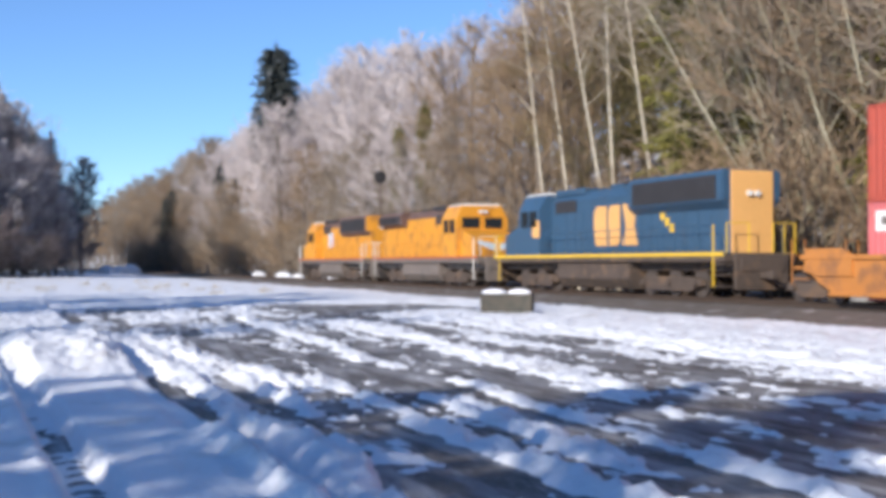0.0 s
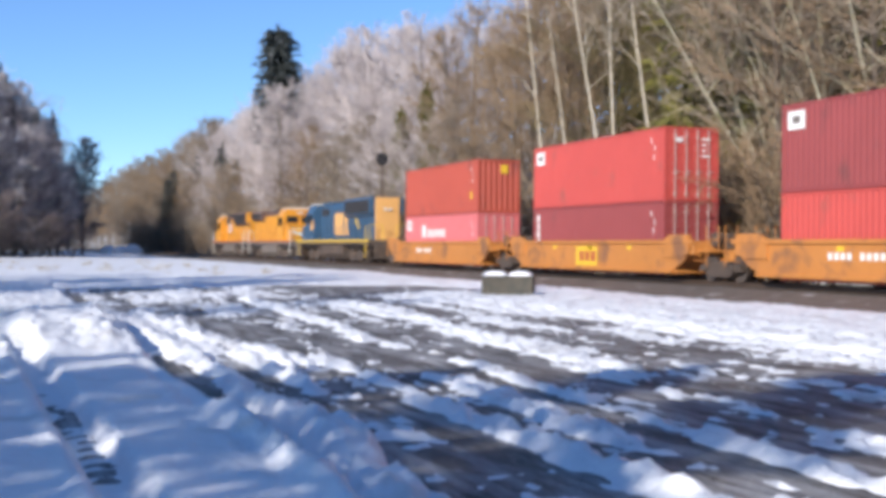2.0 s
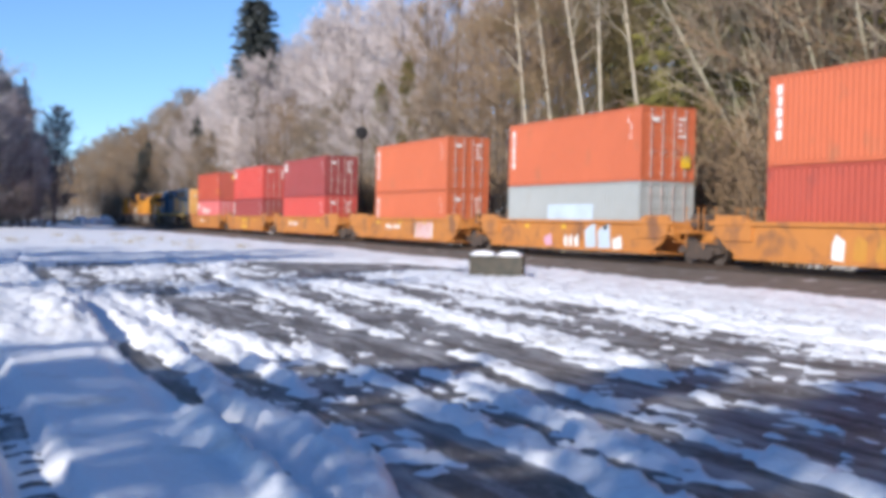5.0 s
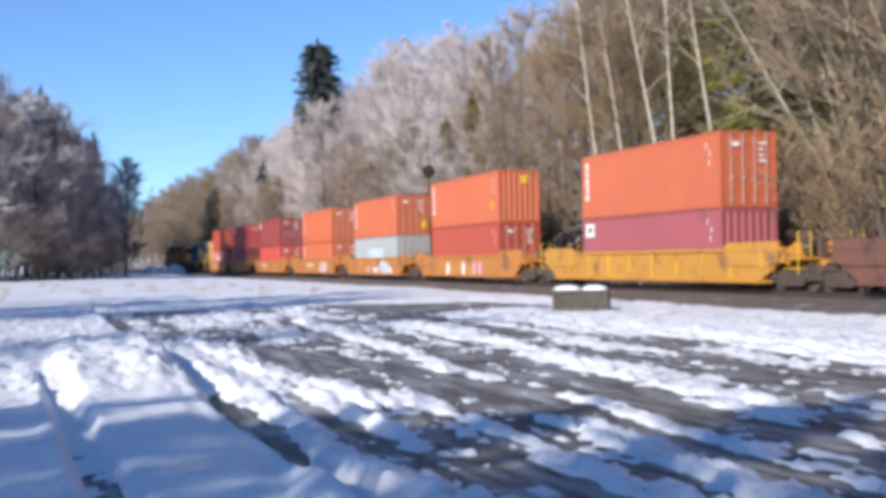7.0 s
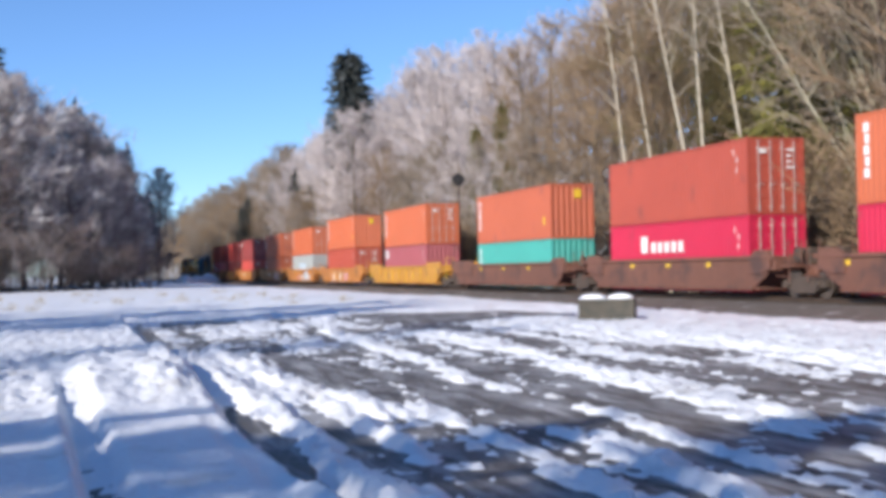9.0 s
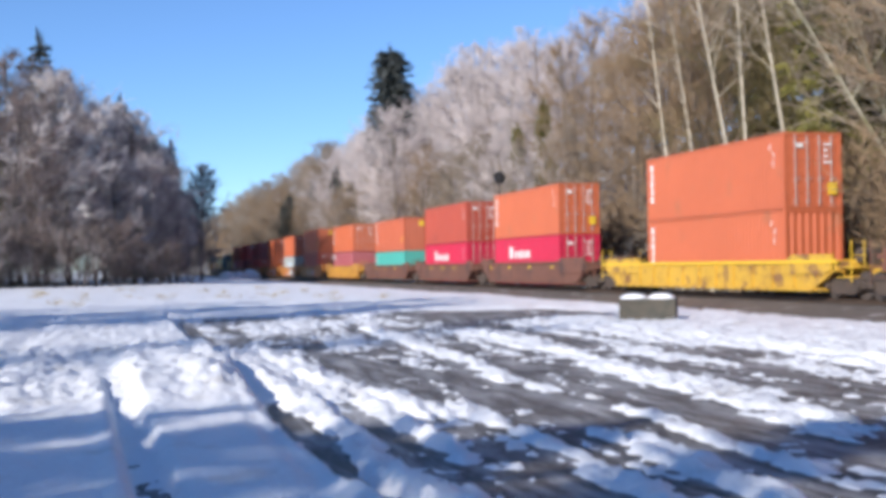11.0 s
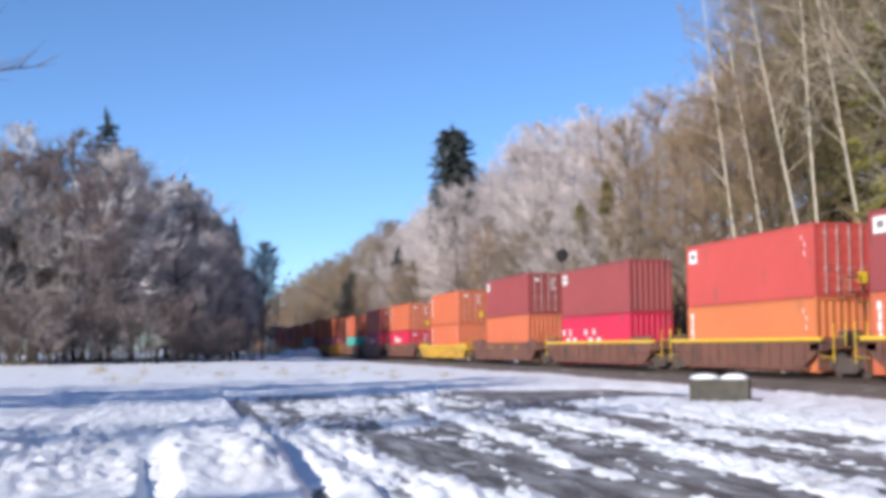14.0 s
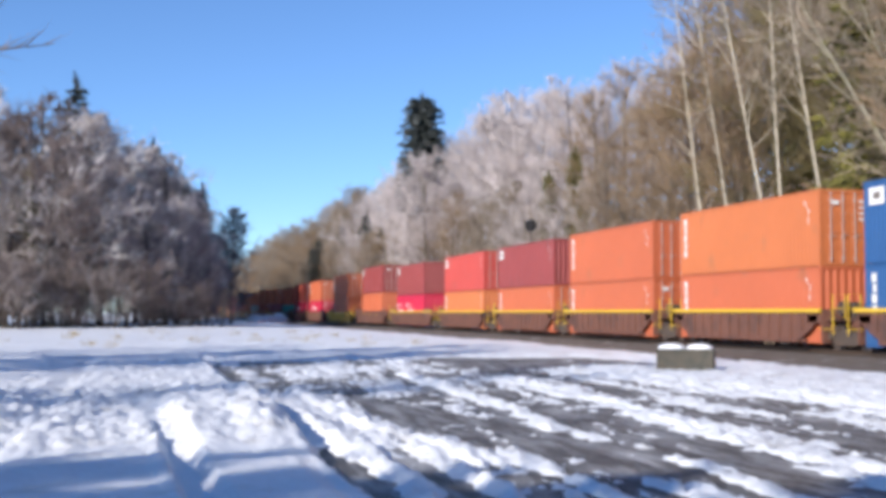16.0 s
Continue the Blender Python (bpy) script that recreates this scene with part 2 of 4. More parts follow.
def smooth_noise(x, y, seed, octaves=3):
    """Value noise on arrays, -1 to 1."""
    out, amp, tot = np.zeros(np.broadcast(x, y).shape), 1.0, 0.0
    for o in range(octaves):
        g = lattice(seed + o)
        u, v = x * 2**o + 37.3 * o, y * 2**o + 11.9 * o
        i, j = np.floor(u).astype(int), np.floor(v).astype(int)
        a, b = u - i, v - j
        a, b = a * a * (3 - 2 * a), b * b * (3 - 2 * b)
        i0, i1, j0, j1 = i % 256, (i + 1) % 256, j % 256, (j + 1) % 256
        out = out + amp * ((g[i0, j0] * (1 - a) + g[i1, j0] * a) * (1 - b) + (g[i0, j1] * (1 - a) + g[i1, j1] * a) * b)
        tot, amp = tot + amp, amp * 0.5
    return out / tot * 2 - 1


# ---- ground ----
TRACK_X = 24.72


def grid_mesh(name, xs, ys, height, mat):
    X, Y = np.meshgrid(xs, ys)
    Z = height(X, Y)
    nx, ny = len(xs), len(ys)
    me = bpy.data.meshes.new(name)
    i = np.arange(nx * ny).reshape(ny, nx)
    quads = np.stack([i[:-1, :-1], i[:-1, 1:], i[1:, 1:], i[1:, :-1]], -1).reshape(-1, 4)
    me.from_pydata(np.stack([X, Y, Z], -1).reshape(-1, 3).tolist(), [], quads.tolist())
    me.materials.append(mat)
    me.polygons.foreach_set("use_smooth", [True] * len(me.polygons))
    return me


def step(x, a, b):
    w = np.clip((x - a) / (b - a), 0, 1)
    return w * w * (3 - 2 * w)


def bump_over(x, a, b, soft=0.12):
    return step(x, a - soft, a + soft) * (1 - step(x, b - soft, b + soft))


def earth(X, Y):
    """The bare ground: flat yard, slightly raised track bed, wooded slope beyond it."""
    z = 0.02 * smooth_noise(X * 0.9, Y * 0.5, 3)
    z = z - 0.02
    z = z + 0.10 * bump_over(X, TRACK_X - 3.4, TRACK_X + 3.4, 1.2)
    slope = np.clip(X - 31, 0, 60)
    z = z + slope * (0.62 - 0.25 * step(Y, 70, 100)) * step(X, 31, 40) + 0.5 * step(X, 30, 34) * smooth_noise(X * 0.2, Y * 0.2, 9)
    z = z + 1.2 * step(Y, 90, 170) * (1 - step(X, 5, 16)) * 0.4
    return z


def streak_at(X, Y, x_near, slant, width, y0, y1, soft=0.13, wander=0.0, seed=0):
    """A lengthwise band of snow: its middle is x_near at y 10 and drifts by slant for each metre."""
    mid = x_near + slant * (Y - 10)
    if wander:
        mid = mid + wander * smooth_noise(X * 0 + 3.1, Y * 0.45, 300 + seed, 2)
    ragged = 0.35 * width * smooth_noise(X * 2.1, Y * 1.3, 330 + seed, 3)
    return bump_over(X - mid, -width / 2 - ragged, width / 2 + ragged, soft) * bump_over(Y, y0, y1, 0.9)


def snow_depth(X, Y):
    """Snow over the earth; below nothing where wheels and the plough have bared it."""
    skew = X - 0.085 * (Y - 12) * step(X, 1.5, 6)
    streak = smooth_noise(skew * 2.6, Y * 0.24 + 5, 21, 4)
    clod = 0.34 * smooth_noise(X * 3.2, Y * 1.7, 31, 3) + 0.72 * smooth_noise(X * 8.5, Y * 4.5, 35, 3)
    x = X + 0.08 * smooth_noise(X * 0.2, Y * 0.25, 41, 2)
    d = np.full(X.shape, -0.072)
    d = d + 0.185 * (1 - step(x, 1.08, 1.26))
    # shallow second rut on the edge of the smooth strip
    d = d - 0.035 * bump_over(x, 0.86, 1.06, 0.06) * bump_over(Y, 2, 13, 2)
    # tyre rut with cross bars
    mid = -0.16 - 0.033 * (Y - 5)
    tread = 0.011 * np.sin(Y * 17 + 3 * np.sin(X * 9)) + 0.03 * smooth_noise(X * 5, Y * 3, 43, 3)
    d = d - (0.142 + tread) * bump_over(X - mid, -0.17, 0.17, 0.05) * bump_over(Y, 0, 19, 1.5)
    d = d + 0.03 * bump_over(X - mid, -0.34, -0.2, 0.06) * bump_over(Y, 0, 17, 1.5)
    d = d - 0.05 * bump_over(x, -2.9, -2.45, 0.2)
    # bands of snow between the wheel tracks
    d = d + 0.125 * streak_at(X, Y, 1.72, 0.0, 0.42, 5.5, 15.5, wander=0.1, seed=1)
    d = d + 0.15 * streak_at(X, Y, 1.5, 0.0, 1.0, 3.2, 8.0, wander=0.1, seed=2)
    d = d + 0.13 * streak_at(X, Y, 3.15, -0.055, 0.5, 13.0, 26.0, wander=0.12, seed=3)
    d = d + 0.11 * streak_at(X, Y, 2.45, 0.0, 0.25, 10.0, 17.0, wander=0.12, seed=4)
    d = d + 0.13 * streak_at(X, Y, 3.42, 0.0, 0.42, 1.0, 8.8, wander=0.08, seed=5)
    d = d + 0.115 * streak_at(X, Y, 3.55, 0.03, 0.36, 9.2, 14.2, wander=0.1, seed=6)
    d = d + 0.115 * streak_at(X, Y, 4.42, 0.1, 0.42, 5.0, 11.0, wander=0.1, seed=7)
    d = d + 0.08 * streak_at(X, Y, 5.3, 0.08, 0.35, 3.0, 13.0, wander=0.15, seed=8)
    d = d + 0.105 * streak_at(X, Y, 6.75, 0.10, 0.8, 10.0, 32.0, 0.25, wander=0.15, seed=9)
    d = d + 0.10 * streak_at(X, Y, 5.0, 0.06, 0.5, 15.0, 34.0, 0.2, wander=0.2, seed=10)
    d = d + 0.05 * streak_at(X, Y, 6.5, 0.09, 0.45, 4.0, 11.0, 0.2, wander=0.2, seed=11)
    d = d + 0.05 * streak_at(X, Y, 8.6, 0.10, 0.8, 7.0, 40.0, 0.35, wander=0.3, seed=12)
    d = d + 0.03 * streak_at(X, Y, 10.4, 0.06, 1.0, 10.0, 45.0, 0.4, wander=0.3, seed=13)
    d = d + 0.18 * bump_over(x, 12.2 - 0.10 * (20 - Y) * (Y < 20), 19.6, 0.9)
    d = d + 0.03 * step(Y, 18, 30) * bump_over(x, 1.2, 9, 0.5)
    # thrown-up heap beside the wheel track
    d = d + 0.20 * bump_over(X, -0.5, 2.1, 0.45) * bump_over(Y, 14.5, 25, 1.5)
    # the deep wheel rut stays bare
    d = d - 0.10 * bump_over(X + 0.05 * smooth_noise(X * 0 + 1.7, Y * 0.8, 47, 2), 1.22, 1.48, 0.07) * bump_over(Y, 2, 18, 1.5)
    # untouched field farther off
    field = step(Y + 2.5 * smooth_noise(X * 0.12, Y * 0.1, 51, 2), 43, 48)
    d = d * (1 - field) + 0.14 * field
    patch = bump_over(X, 10.0, 16.5, 1.2) * bump_over(Y, 37, 46, 2.0)
    d = d - 0.22 * patch
    amp = np.where((x > 1.15), 1.0, 0.10 + 0.95 * bump_over(Y, 14.5, 26, 1.2) + 0.4 * bump_over(Y, 26, 60, 2)) * (1 - 0.7 * field)
    d = d + amp * (0.085 * streak + 0.14 * clod)
    d = d + 0.05 * smooth_noise(X * 0.6, Y * 0.5, 61, 2) * (0.4 + field)
    # the ballast shoulder is bare
    side = np.abs(X - TRACK_X) + 0.9 * smooth_noise(X * 0.3, Y * 0.35, 71, 3)
    d = d * step(side, 3.6, 6.0) - 0.16 * (1 - step(side, 3.6, 5.6))
    return d


def spaced(a, b, first, growth):
    out, s = [a], first
    while out[-1] < b:
        out.append(out[-1] + s)
        s *= growth
    return np.array(out)


far_x = np.concatenate([-spaced(30, 2500, 4, 1.25)[::-1], np.arange(-28, 80, 2.0), spaced(80, 2500, 6, 1.3)])
far_y = np.concatenate([-spaced(0, 2500, 4, 1.25)[::-1], np.arange(2, 340, 2.0), spaced(340, 4500, 5, 1.25)])
ground = new("ground", grid_mesh("ground", far_x, far_y, lambda X, Y: earth(X, Y) - 0.03, GRAVEL))
tagged(ground, "wet grey gravel yard showing between ruts of snow", "ground", kind="structure")
near_x = np.concatenate([np.arange(-32, -4, 0.35), np.arange(-4, 13, 0.06), np.arange(13, 14, 0.1), np.arange(14, 21.6, 0.2)])
near_y = spaced(0.0, 70, 0.065, 1.0078)
snow = new("snow_cover", grid_mesh("snow_cover", near_x, near_y, lambda X, Y: earth(X, Y) + snow_depth(X, Y), SNOW))
tagged(snow, "rutted white snow lying over the gravel yard", "snow", kind="structure")
field_x = np.concatenate([-spaced(32, 2000, 3, 1.25)[::-1], np.arange(-30, 21.6, 0.8)])
field_y = spaced(float(near_y[-1]), 4200, 0.8, 1.02)
field = new("snow_field", grid_mesh("snow_field", field_x, field_y, lambda X, Y: earth(X, Y) + snow_depth(X, Y), SNOW))
tagged(field, "untouched white snow field reaching the woods", "snow", kind="structure")
back_y = -spaced(0.0, 400, 1.5, 1.2)[::-1]
back = new("snow_behind", grid_mesh("snow_behind", field_x, back_y, lambda X, Y: earth(X, Y) + 0.05, SNOW))
tagged(back, "white snow behind the yard", "snow", kind="structure")
wood_x = np.concatenate([np.arange(28.6, 90, 1.5), spaced(90, 1500, 5, 1.3)])
wood_y = np.concatenate([np.arange(-60, 360, 2.5), spaced(360, 3000, 8, 1.3)])
wood = new("wooded_slope", grid_mesh("wooded_slope", wood_x, wood_y, lambda X, Y: earth(X, Y) + 0.03, LITTER))
tagged(wood, "brown leaf litter with snow patches under the woods", "ground", kind="structure")

# ---- track ----
bed = Form()
bed.prism([(-4.6, -0.09), (-2.6, 0.14), (-1.75, 0.22), (1.75, 0.22), (2.6, 0.14), (4.6, -0.09)], -300, 900, axis="y")
ballast = new("ballast_bed", bed.mesh("ballast_bed", BALLAST))
ballast.location.x = TRACK_X
tagged(ballast, "brown crushed stone bed under the railway track", "ballast", kind="structure")


def build_track():
    for k, s in enumerate((-1, 1)):
        f = Form()
        x = TRACK_X + s * 0.755
        f.prism([(x - 0.07, 0.24), (x - 0.07, 0.26), (x - 0.012, 0.28), (x - 0.012, 0.36), (x - 0.036, 0.375), (x - 0.036, 0.405),
                 (x + 0.036, 0.405), (x + 0.036, 0.375), (x + 0.012, 0.36), (x + 0.012, 0.28), (x + 0.07, 0.26), (x + 0.07, 0.24)], -250, 700, axis="y")
        tagged(new("rail", f.mesh("rail", RAIL)), "rusty steel rail on wooden ties", "rail", "rails of the track", "structure")
    f = Form()
    for i in range(500):
        y = -30 + i * 0.53
        f.box(TRACK_X - 1.3, TRACK_X + 1.3, y, y + 0.22, 0.15, 0.245)
    tagged(new("ties", f.mesh("ties", TIE)), "dark wooden ties under the rails", "railway ties", kind="stuff")


build_track()
RAIL_Z = 0.405


# ---- train ----
SPEED = 21.685
MOVERS = []


def rolling(ob, y, z=0.0):
    """Puts a thing on the track at its place at the start, to be keyed later."""
    ob.matrix_basis = pose(TRACK_X, y, RAIL_Z + z)
    MOVERS.append((ob, y, RAIL_Z + z))
    return ob


def wheel_form(r, width=0.14):
    f = Form()
    prof = [(0.0, 0.07), (r * 0.25, 0.07), (r * 0.3, 0.03), (r * 0.8, 0.03), (r * 0.86, 0.07), (r, 0.07), (r, -0.04), (r + 0.03, -0.05), (r + 0.03, -0.07), (0.0, -0.07)]
    n, k = 20, len(f.v)
    for j in range(n):
        w = 2 * math.pi * j / n
        for a, b in prof:
            f.v.append((-b, a * math.cos(w), a * math.sin(w)))
    for j in range(n):
        for i in range(len(prof) - 1):
            a, b = k + j * len(prof) + i, k + ((j + 1) % n) * len(prof) + i
            f.f.append((a, b, b + 1, a + 1))
    # spokes of grime ribs on the face
    for j in range(3):
        w = 2 * math.pi * j / 3
        f.tube([(-0.05, 0, 0), (-0.05, r * 0.78 * math.cos(w), r * 0.78 * math.sin(w))], [0.03, 0.03], 4)
    return f


WHEEL_SMALL = wheel_form(0.46).mesh("wheel", WHEEL_STEEL)
WHEEL_LARGE = wheel_form(0.51).mesh("wheel", WHEEL_STEEL)
SPINNERS = []


def add_truck(parent, y, axles=(-0.9, 0.9), large=False, spin=True):
    """Side frames with springs and bearings, and a wheel at each end of each axle; z 0 is the rail's top."""
    r = 0.51 if large else 0.46
    a, b = min(axles) - 0.45, max(axles) + 0.45
    f = Form()
    for s in (-1, 1):
        x = s * 1.02
        pts = [(a, r - 0.08), (a + 0.1, r + 0.12), (a + 0.75, r + 0.24), (b - 0.75, r + 0.24), (b - 0.1, r + 0.12), (b, r - 0.08), (b - 0.35, r - 0.12),
               (b - 0.75, r - 0.3), (a + 0.75, r - 0.3), (a + 0.35, r - 0.12)]
        f.prism([(y + p, z) for p, z in pts], x - 0.09, x + 0.09, axis="x")
        for k in (-0.2, 0.0, 0.2):
            f.tube([(x, y + k, r - 0.26), (x, y + k, r + 0.2)], [0.075, 0.075], 8)
        for ax in axles:
            f.tube([(x - 0.1, y + ax, r), (x + s * 0.2 + 0.0, y + ax, r)], [0.13, 0.11], 8)
    f.box(-1.0, 1.0, y - 0.2, y + 0.2, r - 0.05, r + 0.28, 0.03)
    for ax in axles:
        f.tube([(-0.8, y + ax, r), (0.8, y + ax, r)], [0.09, 0.09], 8)
    frame_part = part("truck", f, STEEL_DARK, parent, "dark grimy cast truck frame")
    for ax in axles:
        for s in (-1, 1):
            w = part("wheel", WHEEL_LARGE if large else WHEEL_SMALL, None, frame_part)
            w.matrix_basis = pose(s * 0.78, y + ax, r, 0, 0, 0 if s > 0 else 180)
            if s < 0 and spin:
                SPINNERS.append((w, -0.78, y + ax, r))


def coupler(parent, y, s):
    f = Form()
    f.box(-0.12, 0.12, min(y, y + s * 0.7), max(y, y + s * 0.7), 0.72, 0.95, 0.03)
    f.box(-0.2, 0.2, min(y + s * 0.55, y + s * 0.85), max(y + s * 0.55, y + s * 0.85), 0.68, 0.98, 0.05)
    f.tube([(0.35, y, 0.8), (0.4, y + s * 0.3, 0.5), (0.3, y + s * 0.7, 0.45)], [0.03, 0.03, 0.03], 5)
    part("coupler", f, STEEL_DARK, parent)


# Containers: forty-foot boxes, 12.19 m by 2.44 m; the origin is under the middle
BOX_L, BOX_W = 12.19, 2.44


def corrugated(f, a0, a1, z0, z1, at, deep, axis, out, pitch=0.28):
    """A folded steel wall between a0 and a1 along an axis, its outer face at `at`."""
    n = int(round((a1 - a0) / pitch))
    p = (a1 - a0) / n
    row = []
    for i in range(n):
        b = a0 + i * p
        row += [(b, 0), (b + 0.28 * p, 0), (b + 0.5 * p, deep), (b + 0.78 * p, deep)]
    row.append((a1, 0))
    k = len(f.v)
    for b, d in row:
        for z in (z0, z1):
            f.v.append((at - out * d, b, z) if axis == "y" else (b, at - out * d, z))
    for i in range(len(row) - 1):
        q = k + 2 * i
        f.f.append((q, q + 2, q + 3, q + 1))


def container_meshes(h):
    hw, hl = BOX_W / 2, BOX_L / 2
    shell = Form()
    for s in (-1, 1):
        corrugated(shell, -hl + 0.12, hl - 0.12, 0.14, h - 0.1, s * (hw - 0.015), 0.026, "y", s)
    corrugated(shell, -hw + 0.1, hw - 0.1, 0.14, h - 0.1, hl - 0.02, 0.04, "x", 1, 0.3)
    shell.box(-hw + 0.03, hw - 0.03, -hl + 0.05, hl - 0.05, h - 0.06, h - 0.025)
    shell.box(-hw + 0.05, hw - 0.05, -hl + 0.05, hl - 0.05, 0.08, 0.15)
    fr = Form()
    for s in (-1, 1):
        x0, x1 = sorted((s * hw, s * (hw - 0.07)))
        fr.box(x0, x1, -hl + 0.1, hl - 0.1, 0.02, 0.16, 0.01)
        fr.box(x0, x1, -hl + 0.1, hl - 0.1, h - 0.1, h - 0.01, 0.01)
        for e in (-1, 1):
            y0, y1 = sorted((e * hl, e * (hl - 0.14)))
            x0, x1 = sorted((s * hw, s * (hw - 0.12)))
            fr.box(x0, x1, y0, y1, 0.0, h, 0.01)
    for e in (-1, 1):
        y0, y1 = sorted((e * hl, e * (hl - 0.1)))
        fr.box(-hw + 0.1, hw - 0.1, y0, y1, 0.02, 0.16, 0.01)
        fr.box(-hw + 0.1, hw - 0.1, y0, y1, h - 0.13, h - 0.01, 0.01)
    door = Form()
    outline = [(0.05, 0.17), (0.0, 0.17)]
    for z in (0.75, 1.35, 1.95, 2.45):
        outline += [(0.0, z - 0.15), (-0.016, z - 0.12), (-0.016, z + 0.12), (0.0, z + 0.15)]
    outline = [(y, z) for y, z in outline if z < h - 0.16] + [(0.0, h - 0.14), (0.05, h - 0.14)]
    door.prism(outline, -0.545, 0.545, axis="x")
    bar = Form()
    bar.tube([(0, -0.05, 0.12), (0, -0.05, h - 0.1)], [0.022, 0.022], 6)
    for z in (0.3, 1.1, h - 0.4):
        bar.box(-0.05, 0.05, -0.06, 0.0, z - 0.04, z + 0.04)
    bar.box(-0.02, 0.22, -0.08, -0.06, 1.15, 1.18)
    return (shell.mesh("shell", BOX["red"]), fr.mesh("frame", BOX["red"]), door.mesh("door", BOX["red"]), bar.mesh("locking_bar", GALVANISED))


HIGH, LOW = container_meshes(2.896), container_meshes(2.59)


def plate(parent, name, mat, x, y0, y1, z0, z1, label="", thick=0.006):
    f = Form()
    f.box(x - thick, x, min(y0, y1), max(y0, y1), z0, z1)
    return part(name, f, mat, parent, label)


def end_plate(parent, name, mat, y, x0, x1, z0, z1):
    f = Form()
    f.box(x0, x1, y - 0.006, y, z0, z1)
    return part(name, f, mat, parent)


def container(color, y_front, z, label, doors_rear=True, high=True, marks=()):
    """A box whose leading end is at y_front at the start. marks: plain painted bars in the box's own places."""
    shell, fr, door, bar = HIGH if high else LOW
    h = 2.896 if high else 2.59
    ob = thing("shipping_container", label, "container", "containers on the train")
    turn = pose(0, 0, 0) if doors_rear else pose(0, 0, 0, 0, 0, 180)
    for name, me in (("shell", shell), ("frame", fr)):
        repaint(part(name, me, None, ob, at=turn), BOX[color])
    for s in (-1, 1):
        d = part("door", door, None, ob, at=turn @ pose(s * 0.555, -BOX_L / 2 + 0.03, 0))
        repaint(d, BOX[color])
        for dx in (-0.3, 0.2):
            part("locking_bar", bar, None, d, "galvanised locking bar", at=pose(dx * s, 0, 0))
    x = -BOX_W / 2 - 0.004
    for kind in marks:
        if kind == "logo":
            plate(ob, "logo_panel", WHITE_PAINT, x, BOX_L / 2 - 1.25, BOX_L / 2 - 0.35, h - 0.85, h - 0.25, "white square logo panel")
            plate(ob, "logo_mark", LOCO_GREY, x - 0.008, BOX_L / 2 - 1.0, BOX_L / 2 - 0.6, h - 0.66, h - 0.42)
        elif kind == "word":
            for i in range(6):
                y = 2.9 - i * 0.62 - (0.35 if i else 0)
                plate(ob, "letter_bar", WHITE_PAINT, x, y, y - (0.62 if i == 0 else 0.42), h * 0.56, h * 0.56 + (0.72 if i == 0 else 0.45))
        elif kind == "squares":
            for y in (5.2, 3.9, 0.9, -0.6):
                plate(ob, "letter_bar", WHITE_PAINT, x, y, y - 0.7, h * 0.35, h * 0.35 + 0.55)
                plate(ob, "letter_bar", WHITE_PAINT, x, y + 0.7, y + 0.35, h * 0.6, h * 0.6 + 0.35)
        elif kind == "column":
            for i in range(5):
                z0 = h - 0.62 - i * 0.36
                plate(ob, "letter_bar", WHITE_PAINT, x, BOX_L / 2 - 0.42 - 0.06 * (i % 2), BOX_L / 2 - 0.70, z0, z0 + 0.3)
        elif kind == "codes":
            for y, z0 in ((-BOX_L / 2 + 1.0, h - 0.45), (-BOX_L / 2 + 0.75, h - 0.75), (-BOX_L / 2 + 0.8, h - 1.1)):
                plate(ob, "code_bar", WHITE_PAINT, x, y, y - 0.06, z0 - 0.16, z0 + 0.06)
        elif kind == "sticker":
            plate(ob, "sticker", SAFETY_YELLOW, x, -BOX_L / 2 + 1.1, -BOX_L / 2 + 0.85, 0.75, 1.2, "yellow warning sticker")
            end_plate(ob, "sticker", SAFETY_YELLOW, -BOX_L / 2 - 0.005, 0.1, 0.5, h - 0.75, h - 0.3)
        elif kind == "end_sticker":
            end_plate(ob, "sticker", SAFETY_YELLOW, -BOX_L / 2 - 0.08, 0.55, 0.95, 0.55, 1.0)
        elif kind == "end_codes":
            for i in range(4):
                z0 = h - 0.5 - i * 0.22
                end_plate(ob, "code_bar", WHITE_PAINT, -BOX_L / 2 - 0.03, 0.42, 0.62 + 0.16 * (i % 3 == 0), z0, z0 + 0.08)
            end_plate(ob, "code_bar", WHITE_PAINT, -BOX_L / 2 - 0.03, -0.72, -0.42, h - 0.58, h - 0.42)
        elif kind == "stain":
            plate(ob, "paint_patch", SPRAY_BLUE, x, 1.8, -2.4, h * 0.38, h * 0.7, "pale blue painted-over patch")
    rolling(ob, y_front - BOX_L / 2, z)
    return ob


# Well cars: one unit carries one stack; the origin is under the middle of its stack
def well_unit(style, y_mid, front, rear, label, truck_front=False, truck_rear=True, extras=()):
    """front, rear: how far the unit reaches ahead of and behind the middle of its stack."""
    mat = {"orange": WELL_ORANGE, "gold": WELL_GOLD, "brown": WELL_BROWN, "yellow": WELL_YELLOW, "trimmed": WELL_BROWN}[style]
    ob = thing("well_car", label, "rail car", "well cars of the train")
    top, low, hw = 1.36, 0.27, 1.42
    a, b = -rear + 2.0, front - 2.0
    if style == "yellow":
        top = 1.22
    for s in (-1, 1):
        f = Form()
        x0, x1 = sorted((s * hw, s * (hw - 0.06)))
        f.prism([(a, low + 0.4), (a + 0.9, low), (b - 0.9, low), (b, low + 0.4), (b + 0.6, top - 0.25), (b + 0.6, top), (a - 0.6, top), (a - 0.6, top - 0.25)], x0, x1, axis="x")
        part("side_panel", f, mat, ob)
        f = Form()
        x0, x1 = sorted((s * (hw + 0.09), s * (hw - 0.06)))
